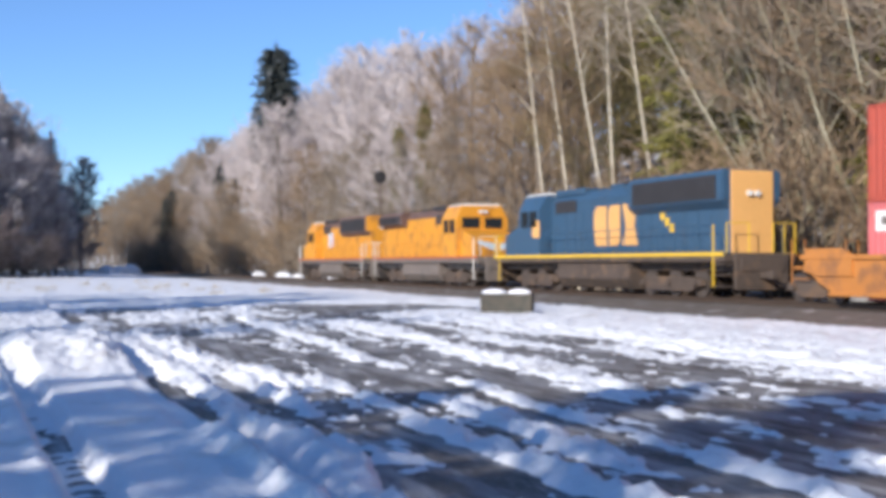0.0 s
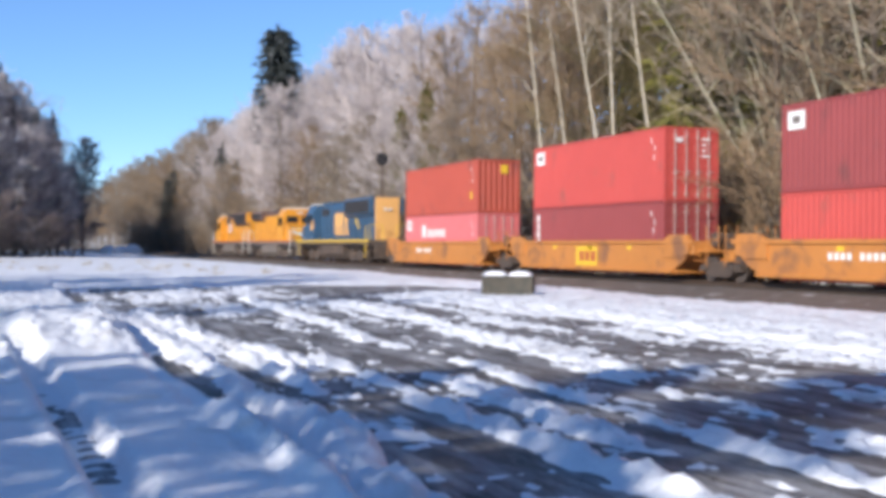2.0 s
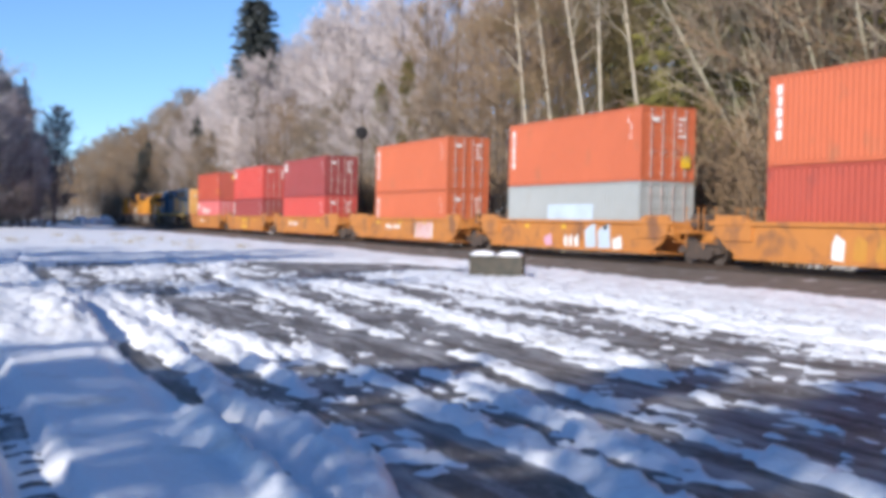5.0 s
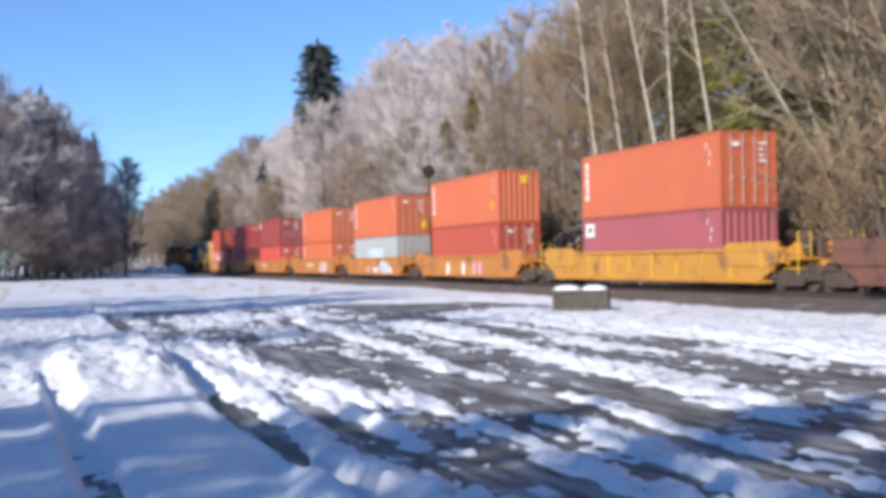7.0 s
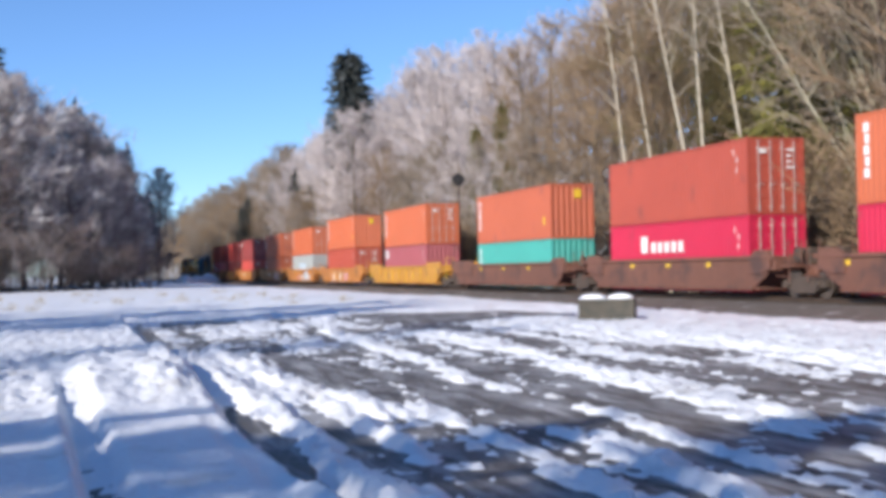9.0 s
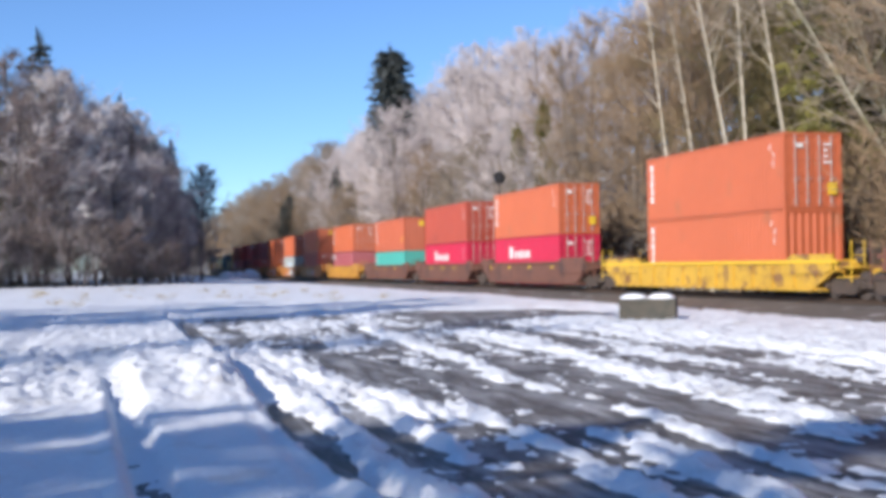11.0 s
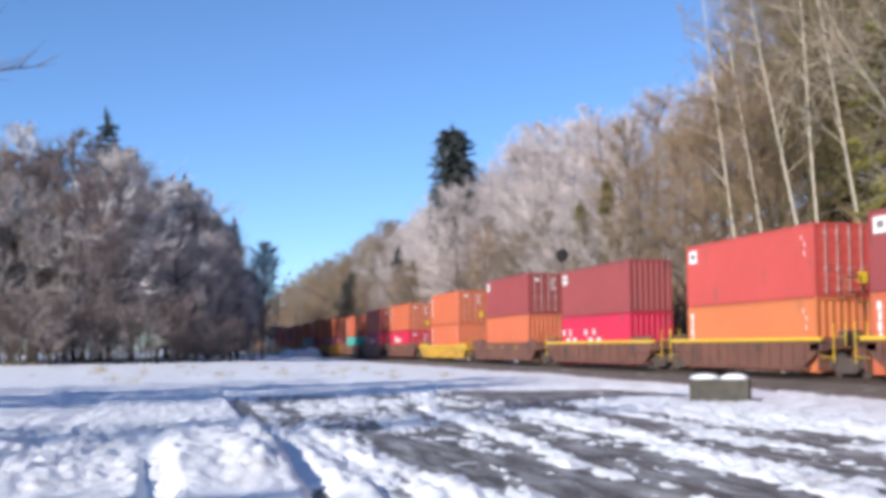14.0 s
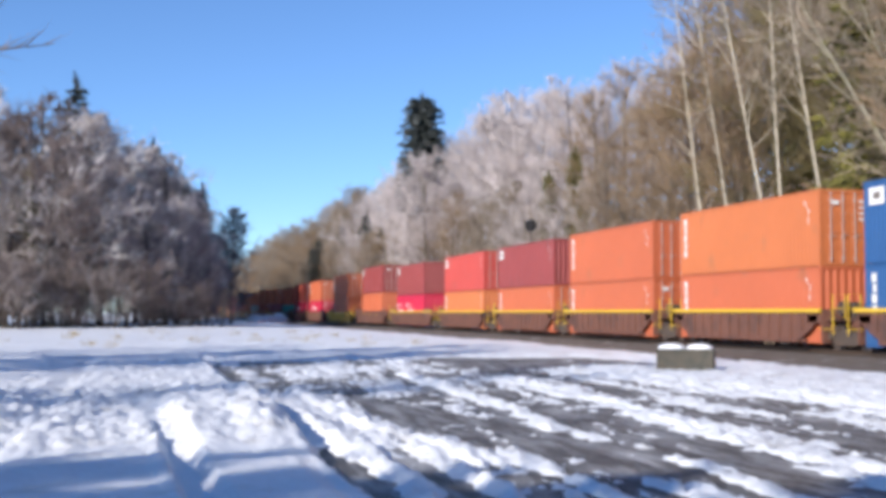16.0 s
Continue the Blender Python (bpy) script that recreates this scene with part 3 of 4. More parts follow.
        f.box(x0, x1, a - 0.8, b + 0.8, top, top + 0.14, 0.015)
        part("top_rail", f, SAFETY_YELLOW if style in ("trimmed", "yellow") else mat, ob)
        f = Form()
        f.box(x0, x1, a + 0.7, b - 0.7, low - 0.03, low + 0.09, 0.015)
        part("bottom_rail", f, mat, ob)
        n = 10 if style == "gold" else (13 if style in ("yellow", "trimmed") else 0)
        for i in range(n):
            y = a + 0.5 + (b - a - 1.0) * i / (n - 1)
            f = Form()
            x0, x1 = sorted((s * hw, s * (hw + 0.08)))
            f.box(x0, x1, y - 0.07, y + 0.07, low + (0.1 if a + 0.8 < y < b - 0.8 else 0.45), top, 0.01)
            part("rib", f, WELL_YELLOW if style == "gold" else mat, ob)
    for i in range(5):
        y = a + 0.6 + (b - a - 1.2) * i / 4
        f = Form()
        f.box(-hw + 0.06, hw - 0.06, y - 0.15, y + 0.15, low - 0.02, low + 0.1)
        part("floor_beam", f, mat, ob)
    for e, end in ((1, front), (-1, -rear)):
        f = Form()
        y0, y1 = sorted((e * 6.32, e * 6.4))
        f.box(-hw + 0.07, hw - 0.07, y0, y1, low - 0.05, top + 0.12, 0.01)
        part("bulkhead", f, mat, ob)
        if abs(end) > 8.4:
            for s in (-1, 1):
                f = Form()
                x0, x1 = sorted((s * (hw + 0.07), s * (hw - 0.05)))
                near_end, far_end = e * 6.5, end - e * 1.5
                f.prism([(near_end, 0.85), (near_end, top + 0.12), (near_end + e * 0.45, top + 0.34), (far_end, top + 0.34), (far_end, 1.0), (far_end - e * 0.5, 0.85)], x0, x1, axis="x")
                part("end_side", f, mat, ob)
        f = Form()
        y0, y1 = sorted((end - e * 2.3, end - e * 0.15))
        f.box(-0.45, 0.45, y0, y1, 0.78, 1.1, 0.03)
        y0, y1 = sorted((end - e * 2.15, end - e * 1.3))
        f.box(-hw, hw, y0, y1, 0.95, 1.3, 0.04)
        y0, y1 = sorted((end - e * 1.3, end - e * 0.5))
        f.box(-1.2, 1.2, y0, y1, 1.05, 1.14, 0.02)
        part("end_platform", f, mat, ob)
        for s in (-1, 1):
            f = Form()
            y = end - e * 0.55
            f.tube([(s * 1.3, y, 0.55), (s * 1.3, y, 2.0), (s * 0.8, y, 2.0), (s * 0.8, y, 1.1)], [0.022] * 4, 5)
            f.tube([(s * 1.3, y, 1.5), (s * 0.8, y, 1.5)], [0.02] * 2, 5)
            f.tube([(s * 1.3, y, 0.75), (s * 1.3, y - e * 0.9, 0.75)], [0.02] * 2, 5)
            part("hand_rail", f, SAFETY_YELLOW if style in ("gold", "yellow", "trimmed") else mat, ob)
        f = Form()
        f.box(-0.35, 0.05, min(end - e * 1.2, end - e * 0.75), max(end - e * 1.2, end - e * 0.75), 1.15, 1.75, 0.05)
        f.tube([(-0.6, end - e * 0.9, 1.5), (-0.75, end - e * 0.9, 1.5)], [0.28, 0.28], 12)
        part("brake_gear", f, STEEL_DARK, ob)
    if truck_front:
        add_truck(ob, front - 1.3, spin=y_mid > -190)
        coupler(ob, front - 0.3, 1)
    if truck_rear:
        two = truck_rear == "end"
        add_truck(ob, -rear + (1.3 if two else 0.0), spin=y_mid > -190)
        if two:
            coupler(ob, -rear + 0.3, -1)
    x = -hw - 0.003
    for kind in extras:
        if kind == "badge":
            plate(ob, "badge", SAFETY_YELLOW, x, 1.1, -0.9, 0.42, 1.25, "yellow badge panel with three dark bars")
            for i in range(3):
                plate(ob, "letter_bar", RED_PAINT, x - 0.008, 0.75 - i * 0.55, 0.35 - i * 0.55, 0.62, 1.05)
        elif kind == "letters":
            for i in range(9):
                if i != 4:
                    plate(ob, "letter_bar", WHITE_PAINT, x, 3.4 - i * 0.3, 3.2 - i * 0.3, 0.86, 1.08)
        elif kind == "spray_a":
            rnd = random.Random(5)
            for i in range(9):
                f = Form()
                y = -1.9 - i * 0.3
                f.prism([(y, 0.32 + 0.1 * rnd.random()), (y - 0.22, 0.34 + 0.1 * rnd.random()), (y - 0.28 + 0.2 * rnd.random(), 1.28), (y - 0.02, 1.22)], x - 0.006, x, axis="x")
                part("graffiti", f, SPRAY_PINK if i % 2 else WHITE_PAINT, ob, "sprayed pink and white graffiti stroke")
        elif kind == "spray_b":
            for i, (y, w, mt) in enumerate(((1.6, 0.7, SPRAY_PINK), (-0.3, 0.25, WHITE_PAINT), (-0.75, 0.25, WHITE_PAINT), (-1.25, 0.3, WHITE_PAINT), (-2.2, 0.9, SPRAY_BLUE), (-3.3, 1.0, SPRAY_BLUE), (-4.5, 0.7, WHITE_PAINT))):
                tall = 0.95 if mt is SPRAY_BLUE else 0.5
                f = Form()
                f.prism([(y, 0.35), (y - w, 0.4), (y - w * 0.85, 0.4 + tall), (y - w * 0.3, 0.3 + tall), (y + 0.1, 0.38 + tall * 0.7)], x - 0.006, x, axis="x")
                part("graffiti", f, mt, ob, "sprayed pale graffiti patch")
        elif kind == "spray_c":
            for i in range(7):
                y = 2.6 - i * 0.95
                f = Form()
                f.prism([(y, 0.4), (y - 0.55, 0.36), (y - 0.6, 0.95), (y - 0.2, 1.15), (y - 0.05, 0.9)], x - 0.006, x, axis="x")
                part("graffiti", f, SPRAY_PINK if i > 4 else (WHITE_PAINT if i % 3 == 0 else WELL_GOLD), ob, "sprayed faded graffiti patch")
        elif kind == "reflectors":
            for i in range(5):
                y = a + 0.8 + (b - a - 1.6) * i / 4
                plate(ob, "reflector", SAFETY_YELLOW, x, y, y - 0.35, 1.12, 1.28)
    rolling(ob, y_mid)
    return ob


# Locomotives: the origin is under the middle; the cab points to +y
def locomotive(y_mid, paint, label, flip=False, flared=True, length=21.4, logo=None):
    ob = thing("locomotive", label, "locomotive", "locomotives of the train")
    h = length / 2
    turn = pose(0, 0, 0, 0, 0, 180) if flip else pose(0, 0, 0)

    def p(name, f, mat, under=None, label=""):
        q = part(name, f, mat, under or ob, label, at=turn if under is None else None)
        return q

    deck = 1.62
    f = Form()
    f.box(-1.5, 1.5, -h + 0.9, h - 0.9, deck - 0.32, deck, 0.03)
    f.box(-0.9, 0.9, -h + 0.7, h - 0.7, 0.95, deck - 0.2, 0.03)
    p("frame", f, LOCO_GREY if paint is LOCO_YELLOW else STEEL_DARK)
    f = Form()
    for s in (-1, 1):
        x0, x1 = sorted((s * 1.5, s * 1.53))
        f.box(x0, x1, -h + 0.9, h - 0.9, deck - (0.11 if paint is LOCO_BLUE else 0.08), deck + 0.02)
    p("sill_stripe", f, SAFETY_YELLOW if paint is LOCO_BLUE else RED_PAINT)
    f = Form()
    f.prism([(-1.35, 1.25), (-1.4, 0.6), (-1.1, 0.22), (1.1, 0.22), (1.4, 0.6), (1.35, 1.25)], -3.4, 3.2, axis="y")
    p("fuel_tank", f, LOCO_GREY if paint is LOCO_YELLOW else STEEL_DARK, label="dark fuel tank slung under the frame")
    # long hood with door panels
    hood_back, hood_front, cab_front = -h + 1.4, h - 6.4, h - 4.0
    f = Form()
    f.prism([(-0.88, deck), (-0.88, 4.05), (-0.62, 4.42), (0.62, 4.42), (0.88, 4.05), (0.88, deck)], hood_back, hood_front, axis="y")
    hood = p("hood", f, paint)
    n = 15
    for i in range(n):
        y0 = hood_back + 1.2 + (hood_front - hood_back - 2.0) * i / n
        for s in (-1, 1):
            g = Form()
            x0, x1 = sorted((s * 0.88, s * 0.905))
            g.box(x0, x1, y0 + 0.04, y0 + 0.04 + (hood_front - hood_back - 2.0) / n - 0.08, deck + 0.12, 3.55, 0.008)
            part("hood_door", g, paint, hood)
    # radiator section
    f = Form()
    if flared:
        f.prism([(-0.9, 3.2), (-1.22, 3.5), (-1.22, 4.45), (-1.1, 4.62), (1.1, 4.62), (1.22, 4.45), (1.22, 3.5), (0.9, 3.2)], hood_back + 0.05, hood_back + 6.9, axis="y")
    else:
        f.prism([(-0.9, 3.5), (-1.3, 3.75), (-1.3, 4.3), (-1.1, 4.5), (1.1, 4.5), (1.3, 4.3), (1.3, 3.75), (0.9, 3.5)], hood_back + 0.4, hood_back + 5.2, axis="y")
    rad = p("radiator", f, paint if paint is LOCO_BLUE else ROOF_GREY)
    xr = 1.22 if flared else 1.3
    for s in (-1, 1):
        g = Form()
        x0, x1 = sorted((s * xr, s * (xr + 0.03)))
        g.box(x0, x1, hood_back + 0.4, hood_back + (6.5 if flared else 4.8), 3.56 if flared else 3.8, 4.43 if flared else 4.25)
        for k in range(24):
            y = hood_back + 0.45 + k * (6.0 if flared else 4.0) / 24
            g.box(min(x0, s * (xr + 0.05)), max(x1, s * (xr + 0.05)), y, y + 0.06, 3.58 if flared else 3.82, 4.41 if flared else 4.23)
        part("radiator_grille", g, GRILLE, rad, "dark slatted radiator grille")
    # roof gear, dynamic-brake block and vents
    for nm, dims in (("brake_housing", (-0.8, 0.8, hood_front - 3.2, hood_front - 0.2, 4.35, 4.62, 0.05)), ("exhaust_stack", (-0.35, 0.35, -0.9, 0.1, 4.4, 4.66, 0.04)),
                     ("roof_hatch", (-0.7, 0.7, hood_back + 7.2, hood_back + 8.4, 4.38, 4.5, 0.03))):
        f = Form()
        f.box(*dims)
        p(nm, f, paint if paint is LOCO_BLUE else GRILLE)
    f = Form()
    f.prism([(-0.9, 3.98), (-0.9, 4.07), (-0.63, 4.44), (0.63, 4.44), (0.9, 4.07), (0.9, 3.98)], hood_back + 0.1, hood_front - 0.02, axis="y")
    p("hood_roof", f, paint if paint is LOCO_BLUE else ROOF_GREY, label="" if paint is LOCO_BLUE else "sooty dark grey hood roof")
    for s in (-1, 1):
        g = Form()
        x0, x1 = sorted((s * 0.88, s * 0.93))
        g.box(x0, x1, hood_front - 2.6, hood_front - 0.5, 3.55, 4.1)
        q = p("vent", g, GRILLE, label="dark louvred air intake")
    # back end of the hood: number boxes, lamps, door
    f = Form()
    f.box(-0.88, 0.88, hood_back - 0.07, hood_back, deck - 0.1, 4.58 if flared else 4.3, 0.03)
    p("hood_end", f, LOGO_YELLOW if paint is LOCO_BLUE else paint)
    if flared:
        f = Form()
        f.box(-1.2, 1.2, hood_back - 0.02, hood_back + 0.05, 3.5, 4.55, 0.02)
        p("radiator_end", f, paint)
    for s in (-1, 1):
        f = Form()
        f.tube([(s * 0.16, hood_back - 0.2, 3.75), (s * 0.16, hood_back, 3.75)], [0.1, 0.11], 10)
        p("headlight", f, LAMP_GLASS)
    # cab and nose
    f = Form()
    f.prism([(-1.52, deck), (-1.52, 3.75), (-1.15, 4.45), (1.15, 4.45), (1.52, 3.75), (1.52, deck)], hood_front, cab_front, axis="y")
    cab = p("cab", f, paint)
    f = Form()
    f.prism([(-1.2, 4.452), (-1.0, 4.56), (1.0, 4.56), (1.2, 4.452)], hood_front + 0.1, cab_front - 0.1, axis="y")
    part("cab_roof", f, WHITE_PAINT, cab, "pale cab roof")
    for s in (-1, 1):
        for y0 in (hood_front + 0.35, hood_front + 1.3):
            g = Form()
            x0, x1 = sorted((s * 1.52, s * 1.535))
            g.box(x0, x1, y0, y0 + 0.75, 2.95, 3.7)
            part("side_window", g, GLASS, cab)
        g = Form()
        x0, x1 = sorted((s * 0.15, s * 1.2))
        g.box(x0, x1, cab_front, cab_front + 0.012, 3.2, 3.8)
        part("windscreen", g, GLASS, cab)
    f = Form()
    f.prism([(cab_front, deck), (cab_front, 3.1), (cab_front + 0.5, 3.05), (cab_front + 2.0, 2.65), (cab_front + 2.15, 2.45), (cab_front + 2.15, deck)], -1.3, 1.3, axis="x")
    nose = p("nose", f, paint)
    if paint is LOCO_YELLOW:
        g = Form()
        for s in (-1, 1):
            g.prism([(s * 0.15, 2.3), (s * 1.1, 2.5), (s * 1.2, 2.35), (s * 0.2, 1.95)], cab_front + 2.151, cab_front + 2.17, axis="y")
        part("wing_emblem", g, SPRAY_BLUE, nose, "pale winged emblem")
    for s in (-1, 1):
        f = Form()
        f.tube([(s * 0.14, cab_front + 0.05, 4.12), (s * 0.14, cab_front + 0.2, 4.12)], [0.1, 0.1], 10)
        p("headlight", f, LAMP_GLASS)
    # steps, pilots, hand rails
    for e in (-1, 1):
        f = Form()
        y0, y1 = sorted((e * (h - 0.9), e * (h - 0.75)))
        f.box(-1.1, 1.1, y0, y1, 0.3, deck, 0.03)
        p("pilot", f, STEEL_DARK if paint is LOCO_BLUE else LOCO_GREY)
        for s in (-1, 1):
            for z in (0.4, 0.8, 1.2):
                y0, y1 = sorted((e * (h - 1.5), e * (h - 0.9)))
                x0, x1 = sorted((s * 1.1, s * 1.5))
                g = Form()
                g.box(x0, x1, y0, y1, z, z + 0.05)
                p("step", g, STEEL_DARK if paint is LOCO_BLUE else LOCO_GREY)
        coupler(ob, (h - 0.75) * e, e)
        for s in (-1, 1):
            f = Form()
            for x in (0.5, 1.42):
                f.tube([(s * x, e * (h - 0.82), deck), (s * x, e * (h - 0.82), deck + 1.05)], [0.025, 0.025], 5)
            f.tube([(s * 0.5, e * (h - 0.82), deck + 1.05), (s * 1.42, e * (h - 0.82), deck + 1.05)], [0.02, 0.02], 5)
            f.tube([(s * 1.5, e * (h - 1.55), 0.4), (s * 1.5, e * (h - 1.55), deck + 1.0)], [0.03, 0.03], 5)
            p("end_rail", f, SAFETY_YELLOW if paint is LOCO_BLUE else WHITE_PAINT)
    for s in (-1, 1):
        f = Form()
        for i in range(12):
            y = hood_back + 0.2 + (hood_front - hood_back - 0.5) * i / 11
            f.tube([(s * 1.46, y, deck), (s * 1.46, y, deck + 1.0)], [0.018, 0.018], 5)
        f.tube([(s * 1.46, hood_back + 0.2, deck + 1.0), (s * 1.46, hood_front - 0.3, deck + 1.0)], [0.018, 0.018], 5)
        p("hand_rail", f, paint)
    add_truck(ob, h - 5.2, (-1.85, 0.0, 1.85), True, spin=paint is LOCO_BLUE)
    add_truck(ob, -h + 5.2, (-1.85, 0.0, 1.85), True, spin=paint is LOCO_BLUE)
    side = 1 if flip else -1
    x = side * 0.912
    if logo == "three":
        # three broad plain shapes
        for i, shape in enumerate((
            [(0.25, 2.0), (1.15, 2.0), (1.15, 3.7), (0.25, 3.7), (0.0, 3.4), (0.0, 2.3)],
            [(1.32, 2.0), (2.15, 2.0), (2.35, 2.2), (2.35, 3.7), (1.5, 3.7), (1.32, 3.5)],
            [(2.55, 2.0), (3.85, 2.0), (3.55, 2.85), (3.85, 3.7), (2.55, 3.7), (2.85, 2.85)])):
            f = Form()
            f.prism([(0.55 - a, b) for a, b in shape], x - 0.012, x, axis="x")
            part("emblem", f, LOGO_YELLOW, ob, "broad yellow painted emblem block")
        f = Form()
        f.prism([(h - 5.6 - 0.8 * a, 2.45 + 0.8 * b) for a, b in ((0.1, 0), (0.9, 0), (1, 0.1), (1, 0.9), (0.9, 1), (0.1, 1), (0, 0.9), (0, 0.1))], -1.535, -1.521, axis="x")
        part("cab_emblem", f, LOGO_YELLOW, ob)
        for y, z in ((-5.4, 2.95), (-5.75, 2.7), (-6.1, 2.45)):
            f = Form()
            f.box(x - 0.01, x, y, y + 0.3, z, z + 0.32)
            part("data_plate", f, SAFETY_YELLOW, ob)
    elif logo == "bars":
        for i in range(7):
            f = Form()
            f.box(min(x, x + side * 0.01), max(x, x + side * 0.01), -3.4 + i * 0.75, -2.85 + i * 0.75, 3.0, 3.65)
            part("letter_bar", f, RED_PAINT, ob)
        f = Form()
        xc = side * 1.522
        y = (-1 if flip else 1) * (h - 5.4)
        f.box(min(xc, xc + side * 0.01), max(xc, xc + side * 0.01), y - 0.6, y + 0.6, 2.2, 2.7)
        part("number_bar", f, RED_PAINT, ob)
    elif logo == "flag":
        f = Form()
        f.box(x - 0.012, x, 0.6, 2.0, 2.5, 3.6)
        part("flag", f, SPRAY_BLUE, ob, "blue and white painted flag")
        f = Form()
        for i in range(4):
            f.box(x - 0.02, x - 0.013, 0.6, 1.4, 2.5 + i * 0.28, 2.62 + i * 0.28)
        part("flag_stripe", f, RED_PAINT, ob)
    rolling(ob, y_mid)
    return ob


locomotive(86.9, LOCO_YELLOW, "yellow diesel locomotive with grey roof leading the train", flared=True, length=20.9, logo="flag")
locomotive(65.9, LOCO_YELLOW, "yellow diesel locomotive running cab end rearward", flip=True, flared=False, length=20.9, logo="bars")
locomotive(43.7, LOCO_BLUE, "blue diesel locomotive with a yellow hood end", flared=True, length=22.6, logo="three")

UPPER, LOWER = 3.02, 0.13
# leading-end place, upper colour, doors at the rear, marks, lower colour, doors, marks
STACKS = [
    (26.1, "rust", False, ("codes", "sticker"), "pink", True, ("word", "codes", "logo")),
    (6.7, "red", True, ("logo", "codes", "end_codes"), "maroon", True, ("column", "codes")),
    (-13.0, "maroon", True, ("logo", "codes", "end_codes"), "red", True, ("codes", "end_codes")),
    (-36.9, "orange", True, ("column", "codes", "end_codes"), "orange", True, ("column", "codes", "end_codes")),
    (-57.1, "orange", True, ("column", "codes", "end_codes", "end_sticker"), "grey", True, ("stain",)),
    (-77.3, "orange", False, ("column", "codes", "sticker"), "rust", True, ("codes", "end_codes")),
    (-100.4, "orange", True, ("column", "codes", "end_codes"), "plum", False, ("logo", "codes")),
    (-124.1, "brick", False, ("column", "sticker"), "teal", False, ("column",)),
    (-143.7, "rust", True, ("codes", "end_codes"), "crimson", True, ("word", "codes")),
    (-162.5, "orange", True, ("column", "codes", "end_codes", "end_sticker"), "crimson", True, ("word", "end_codes")),
    (-186.6, "orange", True, ("column", "codes", "end_codes", "end_sticker"), "orange", False, ("column", "codes")),
    (-208.6, "maroon", True, ("logo", "end_codes"), "orange", False, ()),
    (-228.5, "maroon", False, ("logo",), "crimson", False, ("squares",)),
    (-248.4, "red", True, ("logo", "codes", "end_sticker"), "amber", False, ("column", "codes")),
    (-264.4, "maroon", False, ("logo", "codes"), "orange", True, ("column", "codes")),
    (-279.5, "orange", True, ("column", "codes", "end_sticker"), "orange", True, ("column", "codes", "end_codes")),
    (-294.9, "amber", True, ("column", "codes", "end_codes"), "orange", False, ("column", "codes")),
    (-310.0, "blue", True, ("logo",), "blue", False, ("column",)),
    (-325.2, "orange", True, ("column",), "orange", False, ("column",)),
]
WORDS = {"rust": "rust-red", "pink": "faded red", "red": "bright red", "maroon": "dark maroon", "orange": "orange", "grey": "pale grey", "plum": "plum-red",
         "teal": "teal green", "brick": "brick red", "crimson": "crimson", "amber": "amber orange", "blue": "dark blue"}
# some cars carry their boxes higher; the teal box is a lower one
LIFT = {-77.3: 0.26, -186.6: 0.24, -208.6: 0.46, -294.9: 0.06}
for y, up, ud, um, lo, ld, lm in STACKS:
    tall, lift = lo != "teal", LIFT.get(y, 0.0)
    container(up, y, UPPER + lift - (0 if tall else 0.306), f"{WORDS[up]} corrugated steel shipping container stacked on another one", ud, True, um)
    container(lo, y, LOWER + lift, f"{WORDS[lo]} corrugated steel shipping container sunk in a well car", ld, tall, lm)

HALF = BOX_L / 2
well_unit("orange", 26.1 - HALF, 10.2, 9.7, "dirty orange well car with faded lettering", True, True, ("letters",))
well_unit("orange", 6.7 - HALF, 9.7, 9.8, "dirty orange well car with a yellow badge", False, True, ("badge", "reflectors"))
well_unit("orange", -13.0 - HALF, 9.8, 11.8, "dirty orange well car behind two others", False, "end", ("letters", "reflectors"))
well_unit("orange", -36.9 - HALF, 12.0, 10.1, "orange well car with pink graffiti", True, True, ("letters", "spray_a", "reflectors"))
well_unit("orange", -57.1 - HALF, 10.1, 10.1, "orange well car with pale blue graffiti", False, True, ("spray_b", "reflectors"))
well_unit("orange", -77.3 - HALF, 10.1, 11.4, "orange well car with faded graffiti", False, "end", ("spray_c",))
well_unit("gold", -100.4 - HALF, 11.5, 11.6, "golden ribbed well car", True, "end")
well_unit("brown", -124.1 - HALF, 12.0, 9.8, "rusty brown well car", True, True, ("reflectors",))
well_unit("brown", -143.7 - HALF, 9.8, 9.4, "rusty brown well car", False, True, ("reflectors",))
well_unit("brown", -162.5 - HALF, 9.4, 11.9, "rusty brown well car", False, "end", ("reflectors",))
well_unit("yellow", -186.6 - HALF, 12.1, 11.0, "yellow ribbed well car", True, "end")
well_unit("brown", -208.6 - HALF, 11.0, 9.95, "rusty brown well car", True, True, ("reflectors",))
well_unit("trimmed", -228.5 - HALF, 9.95, 11.2, "rusty brown well car with yellow rails", False, "end")
well_unit("trimmed", -248.4 - HALF, 8.7, 8.0, "rusty brown well car with yellow rails", True, True)
for y in (-264.4, -279.5, -294.9, -310.0, -325.2):
    well_unit("trimmed", y - HALF, 7.6, 7.6, "rusty brown well car with yellow rails", False, True)


# ---- trees ----
def bent(start, way, length, n, wob, up, rnd):
    """A wandering line that bends upward."""
    pts, p, d = [start.copy()], start.copy(), way.normalized()
    for i in range(n):
        d = (d + Vector((rnd.gauss(0, wob), rnd.gauss(0, wob), rnd.gauss(0, wob) + up))).normalized()
        p = p + d * (length / n)
        pts.append(p.copy())
    return pts


def bare_tree(seed, height, spread, limbs=26, subs=7, twigs=9, first=0.25, lean=0.03, r0=0.22, twig_r=0.022, stems=1, fork=0.45, wob=0.035):
    """Meshes of a leafless tree: trunk with limbs, and the crown of twigs."""
    rnd = random.Random(seed)
    wood, crown = Form(), Form()
